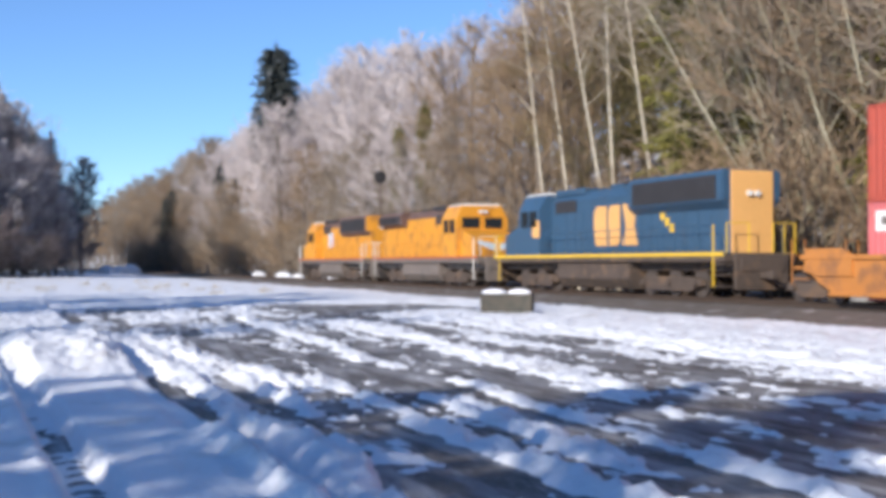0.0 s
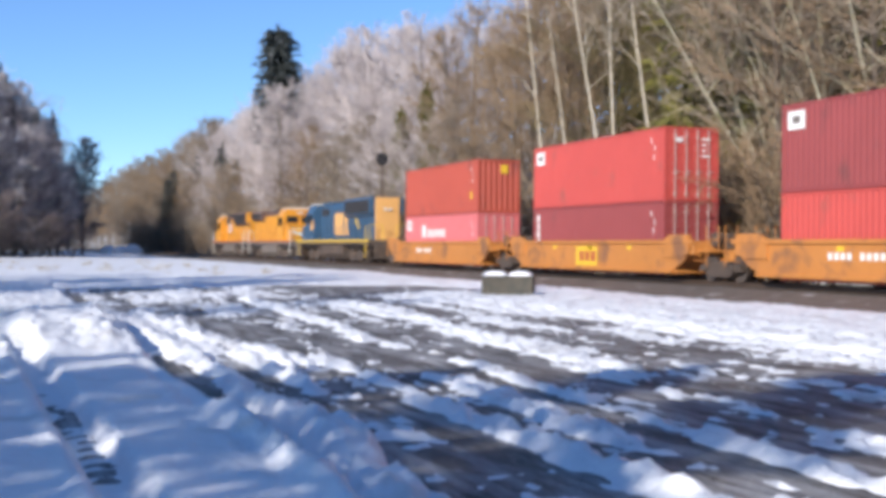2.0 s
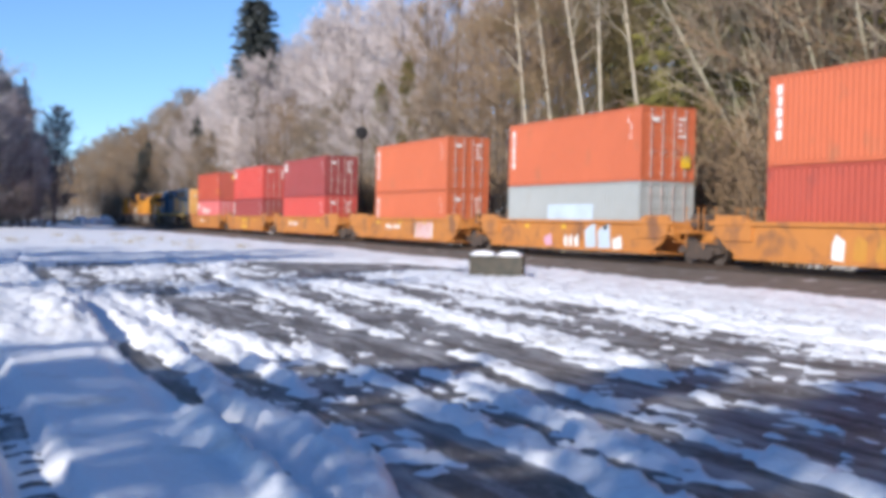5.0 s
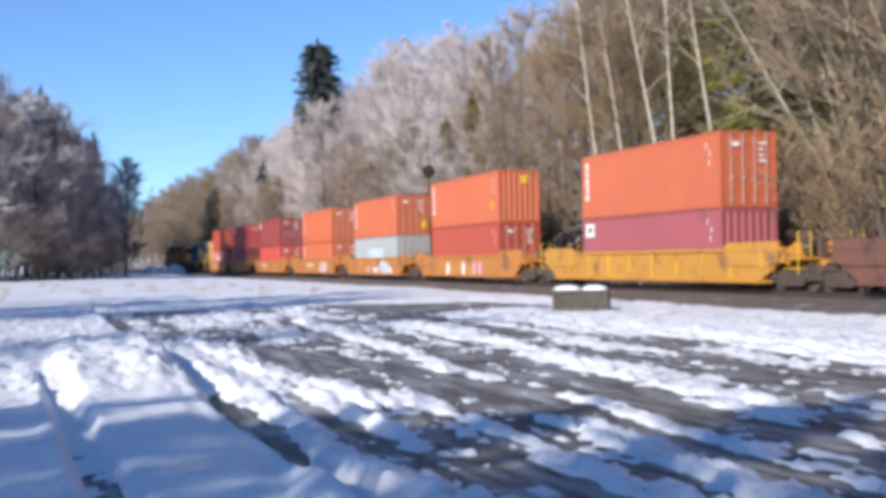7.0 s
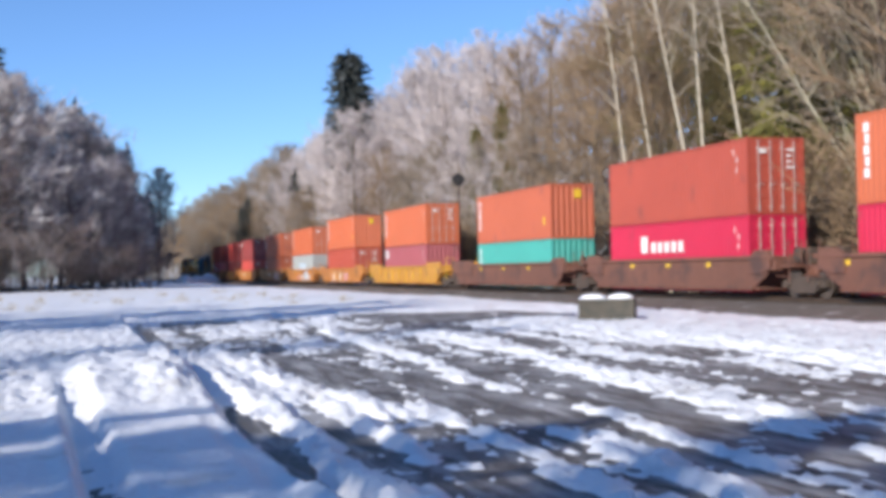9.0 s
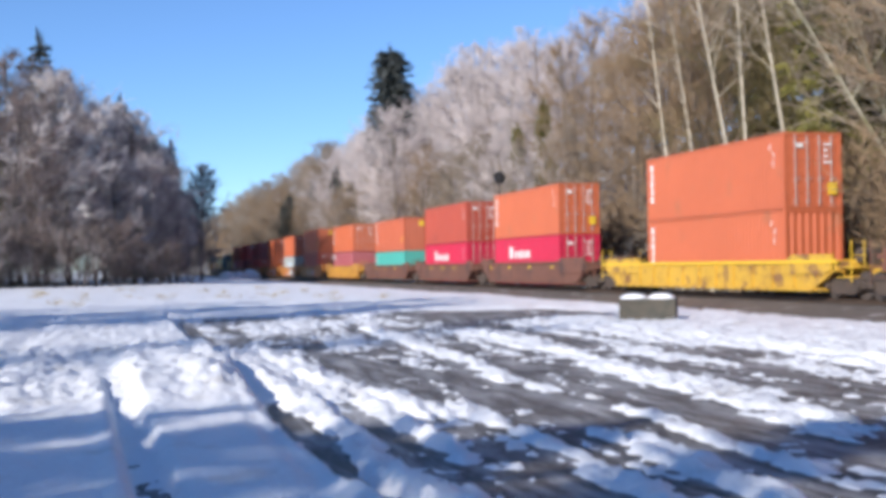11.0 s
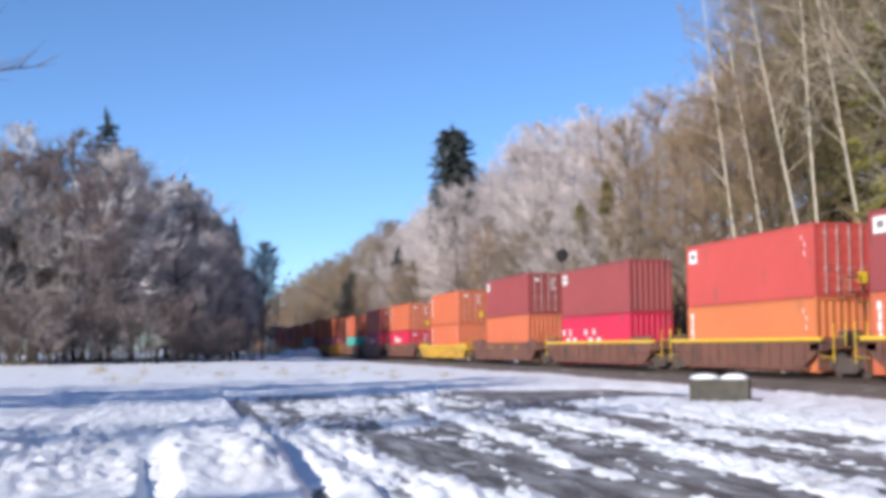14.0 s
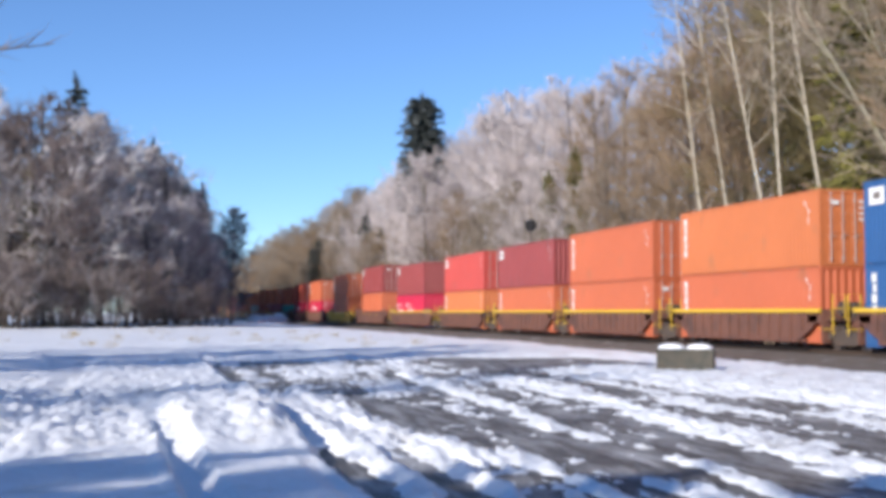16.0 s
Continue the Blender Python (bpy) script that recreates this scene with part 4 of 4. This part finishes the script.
    for st in range(stems):
        w = 2 * math.pi * (st / stems + rnd.random() * 0.3)
        tilt = lean + (0.22 * rnd.random() + 0.08 if stems > 1 else 0)
        base = Vector((0.35 * math.cos(w), 0.35 * math.sin(w), -0.4)) if stems > 1 else Vector((0, 0, -0.4))
        hs = height * (1 - 0.25 * rnd.random() * (stems > 1))
        trunk = bent(base, Vector((math.cos(w) * tilt, math.sin(w) * tilt, 1)), hs, 9, wob, 0.04, rnd)
        rr = r0 / (stems ** 0.4)
        wood.tube(trunk, [rr * (1 - 0.93 * i / 9) + 0.015 for i in range(10)], 7, False)
        for li in range(limbs // stems):
            u = first + (0.98 - first) * (li + rnd.random()) / (limbs / stems)
            k = min(int(u * 9), 8)
            at = trunk[k].lerp(trunk[k + 1], u * 9 - k)
            a = rnd.random() * 2 * math.pi
            shape = math.sin(math.pi * min(1, (u - first) / (1 - first) * 0.75 + 0.28)) ** 0.8
            ln = spread * shape * (0.7 + 0.6 * rnd.random()) + 0.6
            way = Vector((math.cos(a), math.sin(a), fork + 0.6 * rnd.random()))
            limb = bent(at, way, ln, 4, 0.16, 0.06, rnd)
            lr = 0.3 * rr * (1.15 - u) + 0.02
            wood.tube(limb, [lr, lr * 0.75, lr * 0.5, lr * 0.32, 0.012], 4, False)
            for si in range(subs):
                v = 0.25 + 0.75 * (si + rnd.random()) / subs
                k2 = min(int(v * 4), 3)
                b = limb[k2].lerp(limb[k2 + 1], min(1, v * 4 - k2))
                d2 = ((limb[k2 + 1] - limb[k2]).normalized() + Vector((rnd.gauss(0, 0.6), rnd.gauss(0, 0.6), rnd.gauss(0.15, 0.5)))).normalized()
                l2 = ln * (0.28 + 0.25 * rnd.random()) + 0.3
                e = b + d2 * l2
                crown.spike(b, e, twig_r * 1.3)
                for ti in range(twigs):
                    q = b.lerp(e, 0.15 + 0.8 * rnd.random())
                    d3 = (d2 + Vector((rnd.gauss(0, 0.7), rnd.gauss(0, 0.7), rnd.gauss(0.1, 0.55)))).normalized()
                    crown.spike(q, q + d3 * l2 * (0.3 + 0.5 * rnd.random()), twig_r * (0.6 + 0.5 * rnd.random()))
    return wood, crown


def fir_tree(seed, height, spread, whorls=34, per=9, ragged=0.35, first=0.12, droop=-0.35, blunt=0.0, needle=1.0):
    rnd = random.Random(seed)
    wood, crown = Form(), Form()
    trunk = bent(Vector((0, 0, -0.4)), Vector((0, 0, 1)), height, 8, 0.012, 0.05, rnd)
    wood.tube(trunk, [0.32 * (1 - 0.95 * i / 8) + 0.02 for i in range(9)], 7, False)
    for w in range(whorls):
        u = first + (0.985 - first) * w / whorls
        k = min(int(u * 8), 7)
        at = trunk[k].lerp(trunk[k + 1], u * 8 - k)
        taper = (1 - u) ** (0.75 - 0.5 * blunt) + 0.05
        for j in range(per):
            a = 2 * math.pi * (j + rnd.random()) / per
            ln = spread * taper * (1 - ragged + 2 * ragged * rnd.random()) + 0.25
            way = Vector((math.cos(a), math.sin(a), droop + 0.5 * rnd.random() * u))
            br = bent(at, way, ln, 3, 0.08, 0.06, rnd)
            wood.tube(br, [0.05, 0.035, 0.02, 0.008], 3, False)
            for t in range(int(7 + ln * 5)):
                v = rnd.random() * 0.95 + 0.05
                k2 = min(int(v * 3), 2)
                b = br[k2].lerp(br[k2 + 1], v * 3 - k2)
                d = (way + Vector((rnd.gauss(0, 0.7), rnd.gauss(0, 0.7), rnd.gauss(-0.25, 0.4)))).normalized()
                crown.spike(b, b + d * (0.35 + 0.45 * rnd.random()) * needle, (0.07 + 0.05 * rnd.random()) * needle)
    top = trunk[-1]
    for i in range(26):
        b = top + Vector((rnd.gauss(0, 0.12), rnd.gauss(0, 0.12), -rnd.random() * 1.6))
        crown.spike(b, b + Vector((rnd.gauss(0, 0.16), rnd.gauss(0, 0.16), 0.5 + 0.9 * rnd.random())), 0.09)
    return wood, crown


def make_kind(wood, crown, bark, leaf):
    return wood.mesh("trunk", bark), crown.mesh("crown", leaf)


def plant(kind, x, y, label, category="tree", group="", turn=0.0, size=1.0, tall=1.0, lean=(0, 0), bark=None, leaf=None, name="tree"):
    z = float(earth(np.array([[x]]), np.array([[y]]))[0, 0]) - 0.05
    ob = thing(name, label, category, group, pose(x, y, z, lean[0], lean[1], 0) @ pose(0, 0, 0, 0, 0, turn) @ Matrix.Diagonal((size, size, size * tall, 1)))
    for nm, me, mt in (("trunk", kind[0], bark), ("crown", kind[1], leaf)):
        q = part(nm, me, None, ob)
        if mt:
            repaint(q, mt)
    return ob


BARE = [make_kind(*bare_tree(100 + i, 20, 4.3, limbs=30, subs=8, twigs=9), BARK_BROWN, TWIG_BROWN) for i in range(4)]
TALL = [make_kind(*bare_tree(140 + i, 30, 4.6, limbs=52, subs=8, twigs=10, first=0.15, r0=0.13, twig_r=0.022), BARK_MOSS, TWIG_BROWN) for i in range(2)]
WIDE = [make_kind(*bare_tree(160 + i, 18, 5.5, limbs=36, subs=8, twigs=8, stems=6, lean=0.1, r0=0.125, first=0.25, twig_r=0.018, fork=0.7), BARK_GREY, TWIG_GREY) for i in range(2)]
SLIM = [make_kind(*bare_tree(180 + i, 29, 2.2, limbs=20, subs=6, twigs=6, first=0.4, r0=0.088, twig_r=0.016, lean=0.0, wob=0.012), BARK_PALE, TWIG_GREY) for i in range(3)]
BRUSH = [make_kind(*bare_tree(200 + i, 4.5, 2.2, limbs=24, subs=6, twigs=7, stems=6, lean=0.12, first=0.08, r0=0.09, twig_r=0.016, fork=0.6), BARK_BROWN, TWIG_BROWN) for i in range(3)]
FIRS = [make_kind(*fir_tree(220 + i, 24, 3.6), BARK_DARK, FIR) for i in range(2)]
ROUNDED = [make_kind(*bare_tree(260 + i, 20, 5.2, limbs=44, subs=9, twigs=9, first=0.12, r0=0.26, twig_r=0.03, fork=0.25), BARK_DARK, TWIG_PATCHY) for i in range(4)]
DIM_TREE = make_kind(*bare_tree(226, 14.4, 2.5, limbs=54, subs=9, twigs=9, first=0.06, r0=0.2, twig_r=0.035, fork=0.9), BARK_DARK, TWIG_SLATE)
OLD_FIR = make_kind(*fir_tree(231, 33, 3.0, whorls=46, per=10, ragged=0.55, first=0.5, blunt=1.0, needle=1.5), BARK_DARK, FIR)
OLIVE_FIR = make_kind(*fir_tree(241, 36, 2.7, whorls=50, per=12, ragged=0.4, first=0.12, droop=-0.45, blunt=0.6, needle=1.25), BARK_MOSS, FIR_OLIVE)


def right_woods():
    rnd = random.Random(7)
    y = 14.0
    while y < 760:
        near = y < 84
        clear = 45 < y < 63
        gap = 4.0 if y < 150 else (5.5 if y < 260 else (9 if y < 420 else 22))
        for row in range(1 if clear else 0, 3):
            x = 33.5 + row * 5.5 + rnd.uniform(-1.5, 1.5)
            yy = y + rnd.uniform(-1.8, 1.8)
            turn = rnd.uniform(0, 360)
            if near:
                if row == 0:
                    kind, size, leaf, lab = rnd.choice(BARE), rnd.uniform(0.7, 0.95), TWIG_BROWN, "bare brown tree with fine twigs at the wood's edge"
                else:
                    kind, size, leaf, lab = rnd.choice(TALL), rnd.uniform(0.85, 1.1), (rnd.choice((TWIG_BROWN, TWIG_OLIVE)) if row == 1 else TWIG_OLIVE), "tall bare tree with mossy trunk in the wood"
                plant(kind, x, yy, lab, "tree", "bare trees of the wood", turn, size, leaf=leaf)
            else:
                frost = yy < 215 or (yy < 300 and rnd.random() < 0.35)
                leaf = TWIG_FROST if frost and (row == 2 or (row == 1 and yy > 100) or (row == 0 and rnd.random() < 0.3)) else rnd.choice((TWIG_BROWN, TWIG_GREY))
                size = rnd.uniform(0.9, 1.1) * (0.72 if row == 0 else 1.12) * (0.88 if yy < 112 else 1.0)
                lab = "bare tree white with hoar frost" if leaf is TWIG_FROST else "bare brown tree at the edge of the wood"
                plant(rnd.choice(BARE), x, yy, lab, "tree", "frosted trees of the wood" if leaf is TWIG_FROST else "bare trees of the wood", turn, size, leaf=leaf)
        y += gap
    y = 10.0
    while y < 300:
        plant(rnd.choice(BRUSH), 30.3 + rnd.uniform(-0.4, 1.6), y + rnd.uniform(-1, 1), "brown leafless brush beside the track", "bush", "brush beside the track",
              rnd.uniform(0, 360), rnd.uniform(0.8, 1.5), name="bush", leaf=TWIG_GREY if rnd.random() < 0.3 else TWIG_BROWN)
        y += 3.0 if y < 120 else 5.0
    for k, (x, y, lx) in enumerate(((31.9, 65.4, -18), (31.9, 61.8, -19), (31.9, 57.0, -23), (31.9, 57.0, -10), (31.9, 51.8, -18))):
        plant(SLIM[k % 3], x, y, "slender pale-barked birch leaning over brown brush", "tree", "pale birches", 40 * k, 1.0, 1.05, lean=(lx, 2))
    for k, (x, y, s) in enumerate(((33.8, 43.4, 0.95), (33.0, 41.0, 1.1), (34.5, 40, 1.15), (33.0, 35, 1.1), (34, 30, 1.1), (33.5, 25, 1.1), (36, 47, 1.25), (37, 37, 1.3))):
        plant(WIDE[k % 2], x, y, "many-stemmed bare maple with pale mossy trunks", "tree", "mossy maples", 70 * k, s, 1.1, lean=(-13, 0))
    plant(OLIVE_FIR, 33.8, 51.0, "tall olive-green fir hung with moss", "tree", name="fir_tree")
    plant(OLIVE_FIR, 36.0, 38.0, "tall olive-green fir hung with moss", "tree", turn=90, size=0.9, name="fir_tree")
    for x, y, s in ((36.2, 53.4, 0.9), (39.5, 50, 0.85), (42, 61, 0.9), (40, 44, 0.8), (42, 72, 0.85), (43, 34, 0.85), (41, 27, 0.8)):
        plant(OLIVE_FIR, x, y, "tall olive-green fir deep in the wood", "tree", "olive firs in the wood", turn=y * 7, size=s, name="fir_tree")
    plant(OLIVE_FIR, 36.0, 100.0, "olive-green ivy-clad tree among frosted trees", "tree", turn=200, size=0.42, name="fir_tree")
    plant(OLIVE_FIR, 35.5, 108.0, "olive-green ivy-clad tree among frosted trees", "tree", turn=20, size=0.4, name="fir_tree")
    for x, y in ((36, 66), (37.5, 61.5), (36.5, 71), (38, 56), (36.5, 49), (38, 46), (40, 52), (37, 43)):
        plant(TALL[y > 62], x, y, "tall bare tree with mossy trunk in the wood", "tree", "bare trees of the wood", y * 5, 0.9, leaf=TWIG_OLIVE)
    plant(OLD_FIR, 35.2, 158.0, "dark old fir standing above the frosted wood", "tree", size=0.93, name="fir_tree")
    for k, (x, y, s) in enumerate(((32.3, 146, 1.1), (31.4, 140, 1.0), (34.0, 150, 1.12))):
        plant(BARE[k], x, y, "bare tree white with hoar frost", "tree", "frosted trees of the wood", 60 * k, s, leaf=TWIG_FROST)
    for x, y, s in ((36, 205, 0.75), (37, 236, 0.75), (34, 182, 0.6)):
        plant(FIRS[0], x, y, "dark fir among the leafless trees", "tree", "dark firs", turn=y, size=s, name="fir_tree")


def left_woods():
    rnd = random.Random(11)
    # middle of the crown across the field, and how tall the wood stands there
    profile = ((-36, 24), (-24, 25.5), (-12, 26.5), (-7, 26), (-4, 24), (1, 21.3), (4, 17), (6.2, 12.2))
    x = -36.0
    while x < 6.2:
        k = max(i for i in range(len(profile) - 1) if profile[i][0] <= x)
        (xa, ha), (xb, hb) = profile[k], profile[k + 1]
        h = ha + (hb - ha) * (x - xa) / (xb - xa)
        for row in range(3):
            frosty = x > -10
            leaf = TWIG_PATCHY if frosty else rnd.choice((TWIG_GREY, TWIG_DUSK, TWIG_BLUE, TWIG_PATCHY))
            size = (h - 1.0) / 20.0 * rnd.uniform(0.93, 1.06) * (0.72, 0.97, 1.0)[row]
            plant(rnd.choice(ROUNDED), x + rnd.uniform(-1, 1) - (1.2 if row == 2 else 0), 131 + row * 7 + max(x, -10) * 0.7 + rnd.uniform(-2, 2), "round-crowned bare tree patched with frost beyond the snow field", "tree",
                  "frosted trees across the field", rnd.uniform(0, 360), size, leaf=leaf)
        x += 3.1 if x > -14 else 4.2
    # the firs past y 210 are added to shade the track and far wood
    for x, y, s in ((-9.3, 147, 1.2), (-40, 150, 1.15), (6, 236, 1.1), (7, 244, 1.1), (4, 228, 1.1), (5, 222, 1.08), (6.5, 252, 1.1), (3, 214, 1.0)):
        plant(FIRS[0], x, y, "dark fir over frosted bare trees, most added to cast shade", "tree", "firs across the field", 40, s, name="fir_tree")
    plant(DIM_TREE, 9.3, 149, "dim slate-blue tree at the end of the frosted wood", "tree")
    plant(DIM_TREE, 7.9, 154, "dim slate-blue tree at the end of the frosted wood", "tree", turn=80, size=0.8)
    for x, y, s in ((-12.3, 127, 0.46), (-16.4, 128, 0.40), (-14.4, 130, 0.36)):
        plant(OLIVE_FIR, x, y, "olive-green ivy-clad tree before the frosted wood", "tree", "ivy-clad trees across the field", turn=x * 20, size=s, name="tree")
    y = 176.0
    while y < 330:
        for row in range(2):
            plant(rnd.choice(BARE), 4 - row * 4.5 + rnd.uniform(-1.2, 1.2) + (y - 176) * 0.03, y + rnd.uniform(-2, 2), "tall bare tree beside the railway", "tree", "trees shading the track",
                  rnd.uniform(0, 360), rnd.uniform(0.85, 1.05), leaf=TWIG_BLUE, bark=BARK_DARK)
        # dense firs added among the bare trees to throw shade on the track
        plant(rnd.choice(FIRS), 3 + (y - 176) * 0.035, y + 3, "dark fir added beside the railway to shade the track", "tree", "firs across the field", rnd.uniform(0, 360), rnd.uniform(0.75, 0.95), name="fir_tree")
        plant(rnd.choice(FIRS), 7 + (y - 176) * 0.04, y + 14, "dark fir added beside the railway to shade the track", "tree", "firs across the field", rnd.uniform(0, 360), rnd.uniform(0.75, 0.95), name="fir_tree")
        if y < 290:
            plant(rnd.choice(FIRS), 0.5 + (y - 176) * 0.04, y + 8, "tall dark fir added by the railway to deepen the shade", "tree", "firs across the field", rnd.uniform(0, 360), rnd.uniform(1.0, 1.15), name="fir_tree")
        y += 6.0
    for i in range(46):
        x = -37 + i * 0.96
        plant(rnd.choice(BRUSH), x + rnd.uniform(-0.6, 0.6), 127 + max(x, -10) * 0.7 + rnd.uniform(-3, 3), "dusky leafless brush at the foot of the trees", "bush", "brush across the field",
              rnd.uniform(0, 360), rnd.uniform(0.7, 1.5), leaf=rnd.choice((TWIG_BLUE, TWIG_DUSK, TWIG_DUSK)), name="bush")
    plant(SLIM[0], -11.8, 124, "slender pale birch standing before the woods", "tree", size=0.62, name="tree")
    plant(SLIM[2], -12.6, 125, "slender pale birch standing before the woods", "tree", size=0.55, name="tree")
    # past the bend of the railway, dark firs stand in for shade on the wood
    for x, y, s in ((30.6, 236, 0.62), (32.4, 240, 0.70), (34.6, 238, 0.52), (36.6, 236, 0.40)):
        plant(FIRS[1], x, y, "dark fir standing in for shade on the far wood", "tree", "dark firs by the far track", y * 3, s, leaf=FIR, name="fir_tree")


def near_trees():
    # the first tree reaches into view; the rest are unseen, added for shade
    for k, (x, y, s) in enumerate(((-6.6, 22.3, 0.75), (-21, 27, 1.0), (-30, 18, 1.0), (-30, 34, 1.0), (-34, 0, 1.0), (-27, 8, 0.9))):
        plant(BARE[k % 4], x, y, "bare brown tree by the yard, most added unseen for shade", "tree", "trees by the yard", 50 * k, s)
    # a row of unseen firs added behind the camera; their tops shade the near yard
    for k, (tx, ty, h) in enumerate(((-1.2, 14.4, 14.5), (0.5, 13.6, 13.2), (1.0, 13.4, 15.6), (2.4, 12.9, 13.6), (3.8, 12.4, 14.2), (5.6, 11.6, 13.0), (8.2, 11.4, 13.8), (11.6, 10.4, 14.0))):
        run = h / math.tan(SUN_UP)
        plant(FIRS[k % 2], tx + SUN_FROM.x * run, ty + SUN_FROM.y * run, "unseen dark fir added to shade the yard", "tree", "firs by the yard", k * 73, h / 24.0 * 1.4, 1 / 1.4, name="fir_tree")
    # two more unseen firs, added to lay a shadow band across the yard
    for x, y, s in ((-24, 24, 0.9), (-25, 29.5, 0.95)):
        plant(FIRS[0], x, y, "unseen dark fir added to shade the yard", "tree", "firs by the yard", x * 9, s, name="fir_tree")


def signal_mast():
    ob = thing("railway_signal", "dark round railway signal on a steel mast", "railway signal", m=pose(28.9, 92.0, 0.3))
    f = Form()
    f.tube([(0, 0, -0.4), (0, 0, 8.9)], [0.07, 0.05], 8)
    f.box(-0.3, 0.3, -0.3, 0.3, -0.4, 0.25, 0.03)
    part("mast", f, STEEL_DARK, ob)
    f = Form()
    f.tube([(0, -0.12, 8.4), (0, -0.16, 8.4)], [0.52, 0.52], 20)
    part("target", f, GRILLE, ob, "round black target plate")
    f = Form()
    f.tube([(0, -0.45, 8.43), (0, -0.16, 8.4)], [0.17, 0.15], 12)
    part("lamp_hood", f, GRILLE, ob)
    f = Form()
    for i in range(20):
        f.box(0.1, 0.45, -0.02, 0.02, 0.5 + i * 0.36, 0.53 + i * 0.36)
    for x in (0.1, 0.45):
        f.box(x - 0.02, x + 0.02, -0.02, 0.02, 0.2, 7.9)
    part("ladder", f, STEEL_DARK, ob)


def snow_heaps():
    """Snow-capped heaps beside the far track; the first three stand in for sunlit snowy bushes."""
    rnd = random.Random(3)
    for k, (x, y, s) in enumerate(((16.4, 196, 0.95), (18.5, 199, 0.9), (20.6, 202, 1.05), (28.9, 140, 0.6), (29.2, 128, 0.6), (28.9, 120, 0.5), (29.2, 108, 0.5))):
        f = Form()
        n, m = 16, 5
        for i in range(m + 1):
            a = i / m * math.pi / 2
            for j in range(n):
                b = 2 * math.pi * j / n
                w = 1 + 0.22 * math.sin(3 * b + k) + rnd.uniform(-0.08, 0.08)
                f.v.append((s * 1.5 * w * math.cos(a) * math.cos(b), s * 2.6 * w * math.cos(a) * math.sin(b) + s * 0.8 * math.sin(a), s * 1.9 * math.sin(a) ** 0.8 - 0.3))
        for i in range(m):
            for j in range(n):
                f.f.append((i * n + j, i * n + (j + 1) % n, (i + 1) * n + (j + 1) % n, (i + 1) * n + j))
        ob = new("snow_mound", f.mesh("snow_mound", SNOW, True))
        ob.location = (x, y, float(earth(np.array([[x]]), np.array([[y]]))[0, 0]))
        tagged(ob, "snow-covered mound by the track, some standing for snowy bushes", "snow mound", "snow mounds by the track")


def weeds():
    """Dry stalks that stand out of the snow field, and straw at the foot of the trees."""
    rnd = random.Random(17)
    f = Form()
    for i in range(90):
        if i < 50:
            x, s = rnd.uniform(-30, -6), rnd.uniform(0.9, 1.6)
            y = 109 + (x + 36) * 0.6 + rnd.uniform(-3, 2)
        else:
            x, y, s = rnd.uniform(-9, 13), rnd.uniform(58, 100), rnd.uniform(0.5, 0.9)
        z = float((earth(np.array([[x]]), np.array([[y]])) + snow_depth(np.array([[x]]), np.array([[y]])))[0, 0])
        for k in range(26):
            p = Vector((x + rnd.gauss(0, 0.22) * s, y + rnd.gauss(0, 0.22) * s, z - 0.05))
            f.spike(p, p + Vector((rnd.gauss(0, 0.22), rnd.gauss(0, 0.22), rnd.uniform(0.2, 0.55))) * s, 0.014 * s)
    tagged(new("dry_grass", f.mesh("dry_grass", GRASS)), "dry straw-coloured grass poking out of the snow", "grass", kind="stuff")


right_woods()
left_woods()
near_trees()
signal_mast()
snow_heaps()
weeds()

# ---- concrete block ----
def concrete_block():
    ob = thing("concrete_block", "weathered grey concrete block half capped with snow", "concrete block", m=pose(14.55, 32.25, 0.02, 0, 0, -31))
    f = Form()
    f.box(-0.82, 0.82, -0.36, 0.36, 0, 0.68, 0.03)
    part("block", f, CONCRETE, ob)
    for k, (x, w, h) in enumerate(((-0.42, 0.42, 0.15), (0.4, 0.4, 0.15))):
        g = Form()
        rings = []
        for i in range(5):
            a = i / 4 * math.pi / 2
            rings.append([(x + w * math.cos(a) * math.copysign(abs(math.cos(b)) ** 0.6, math.cos(b)), 0.34 * math.cos(a) ** 0.7 * math.copysign(abs(math.sin(b)) ** 0.6, math.sin(b)) if i < 4 else 0,
                           0.675 + h * math.sin(a)) for b in [2 * math.pi * j / 20 for j in range(20)]])
        for r in rings:
            g.v += r
        for i in range(4):
            for j in range(20):
                g.f.append((i * 20 + j, i * 20 + (j + 1) % 20, (i + 1) * 20 + (j + 1) % 20, (i + 1) * 20 + j))
        part("snow_cap", g, SNOW, ob, "rounded cap of fresh snow", smooth=True)


concrete_block()


def motions():
    for ob, y, z in MOVERS:
        walk(ob, [(t, pose(TRACK_X, y + SPEED * t, z)) for t in (0, 4, 8, 12, 16)])
    # the wheels on the near side roll with the train
    for w, x, y, r in SPINNERS:
        turn = -math.degrees(SPEED / (r + 0.03)) / FPS
        walk(w, [(k / FPS, pose(x, y, r) @ Matrix.Rotation(radians(turn * k), 4, "X") @ pose(0, 0, 0, 0, 0, 180)) for k in range(16 * FPS + 1)])


motions()
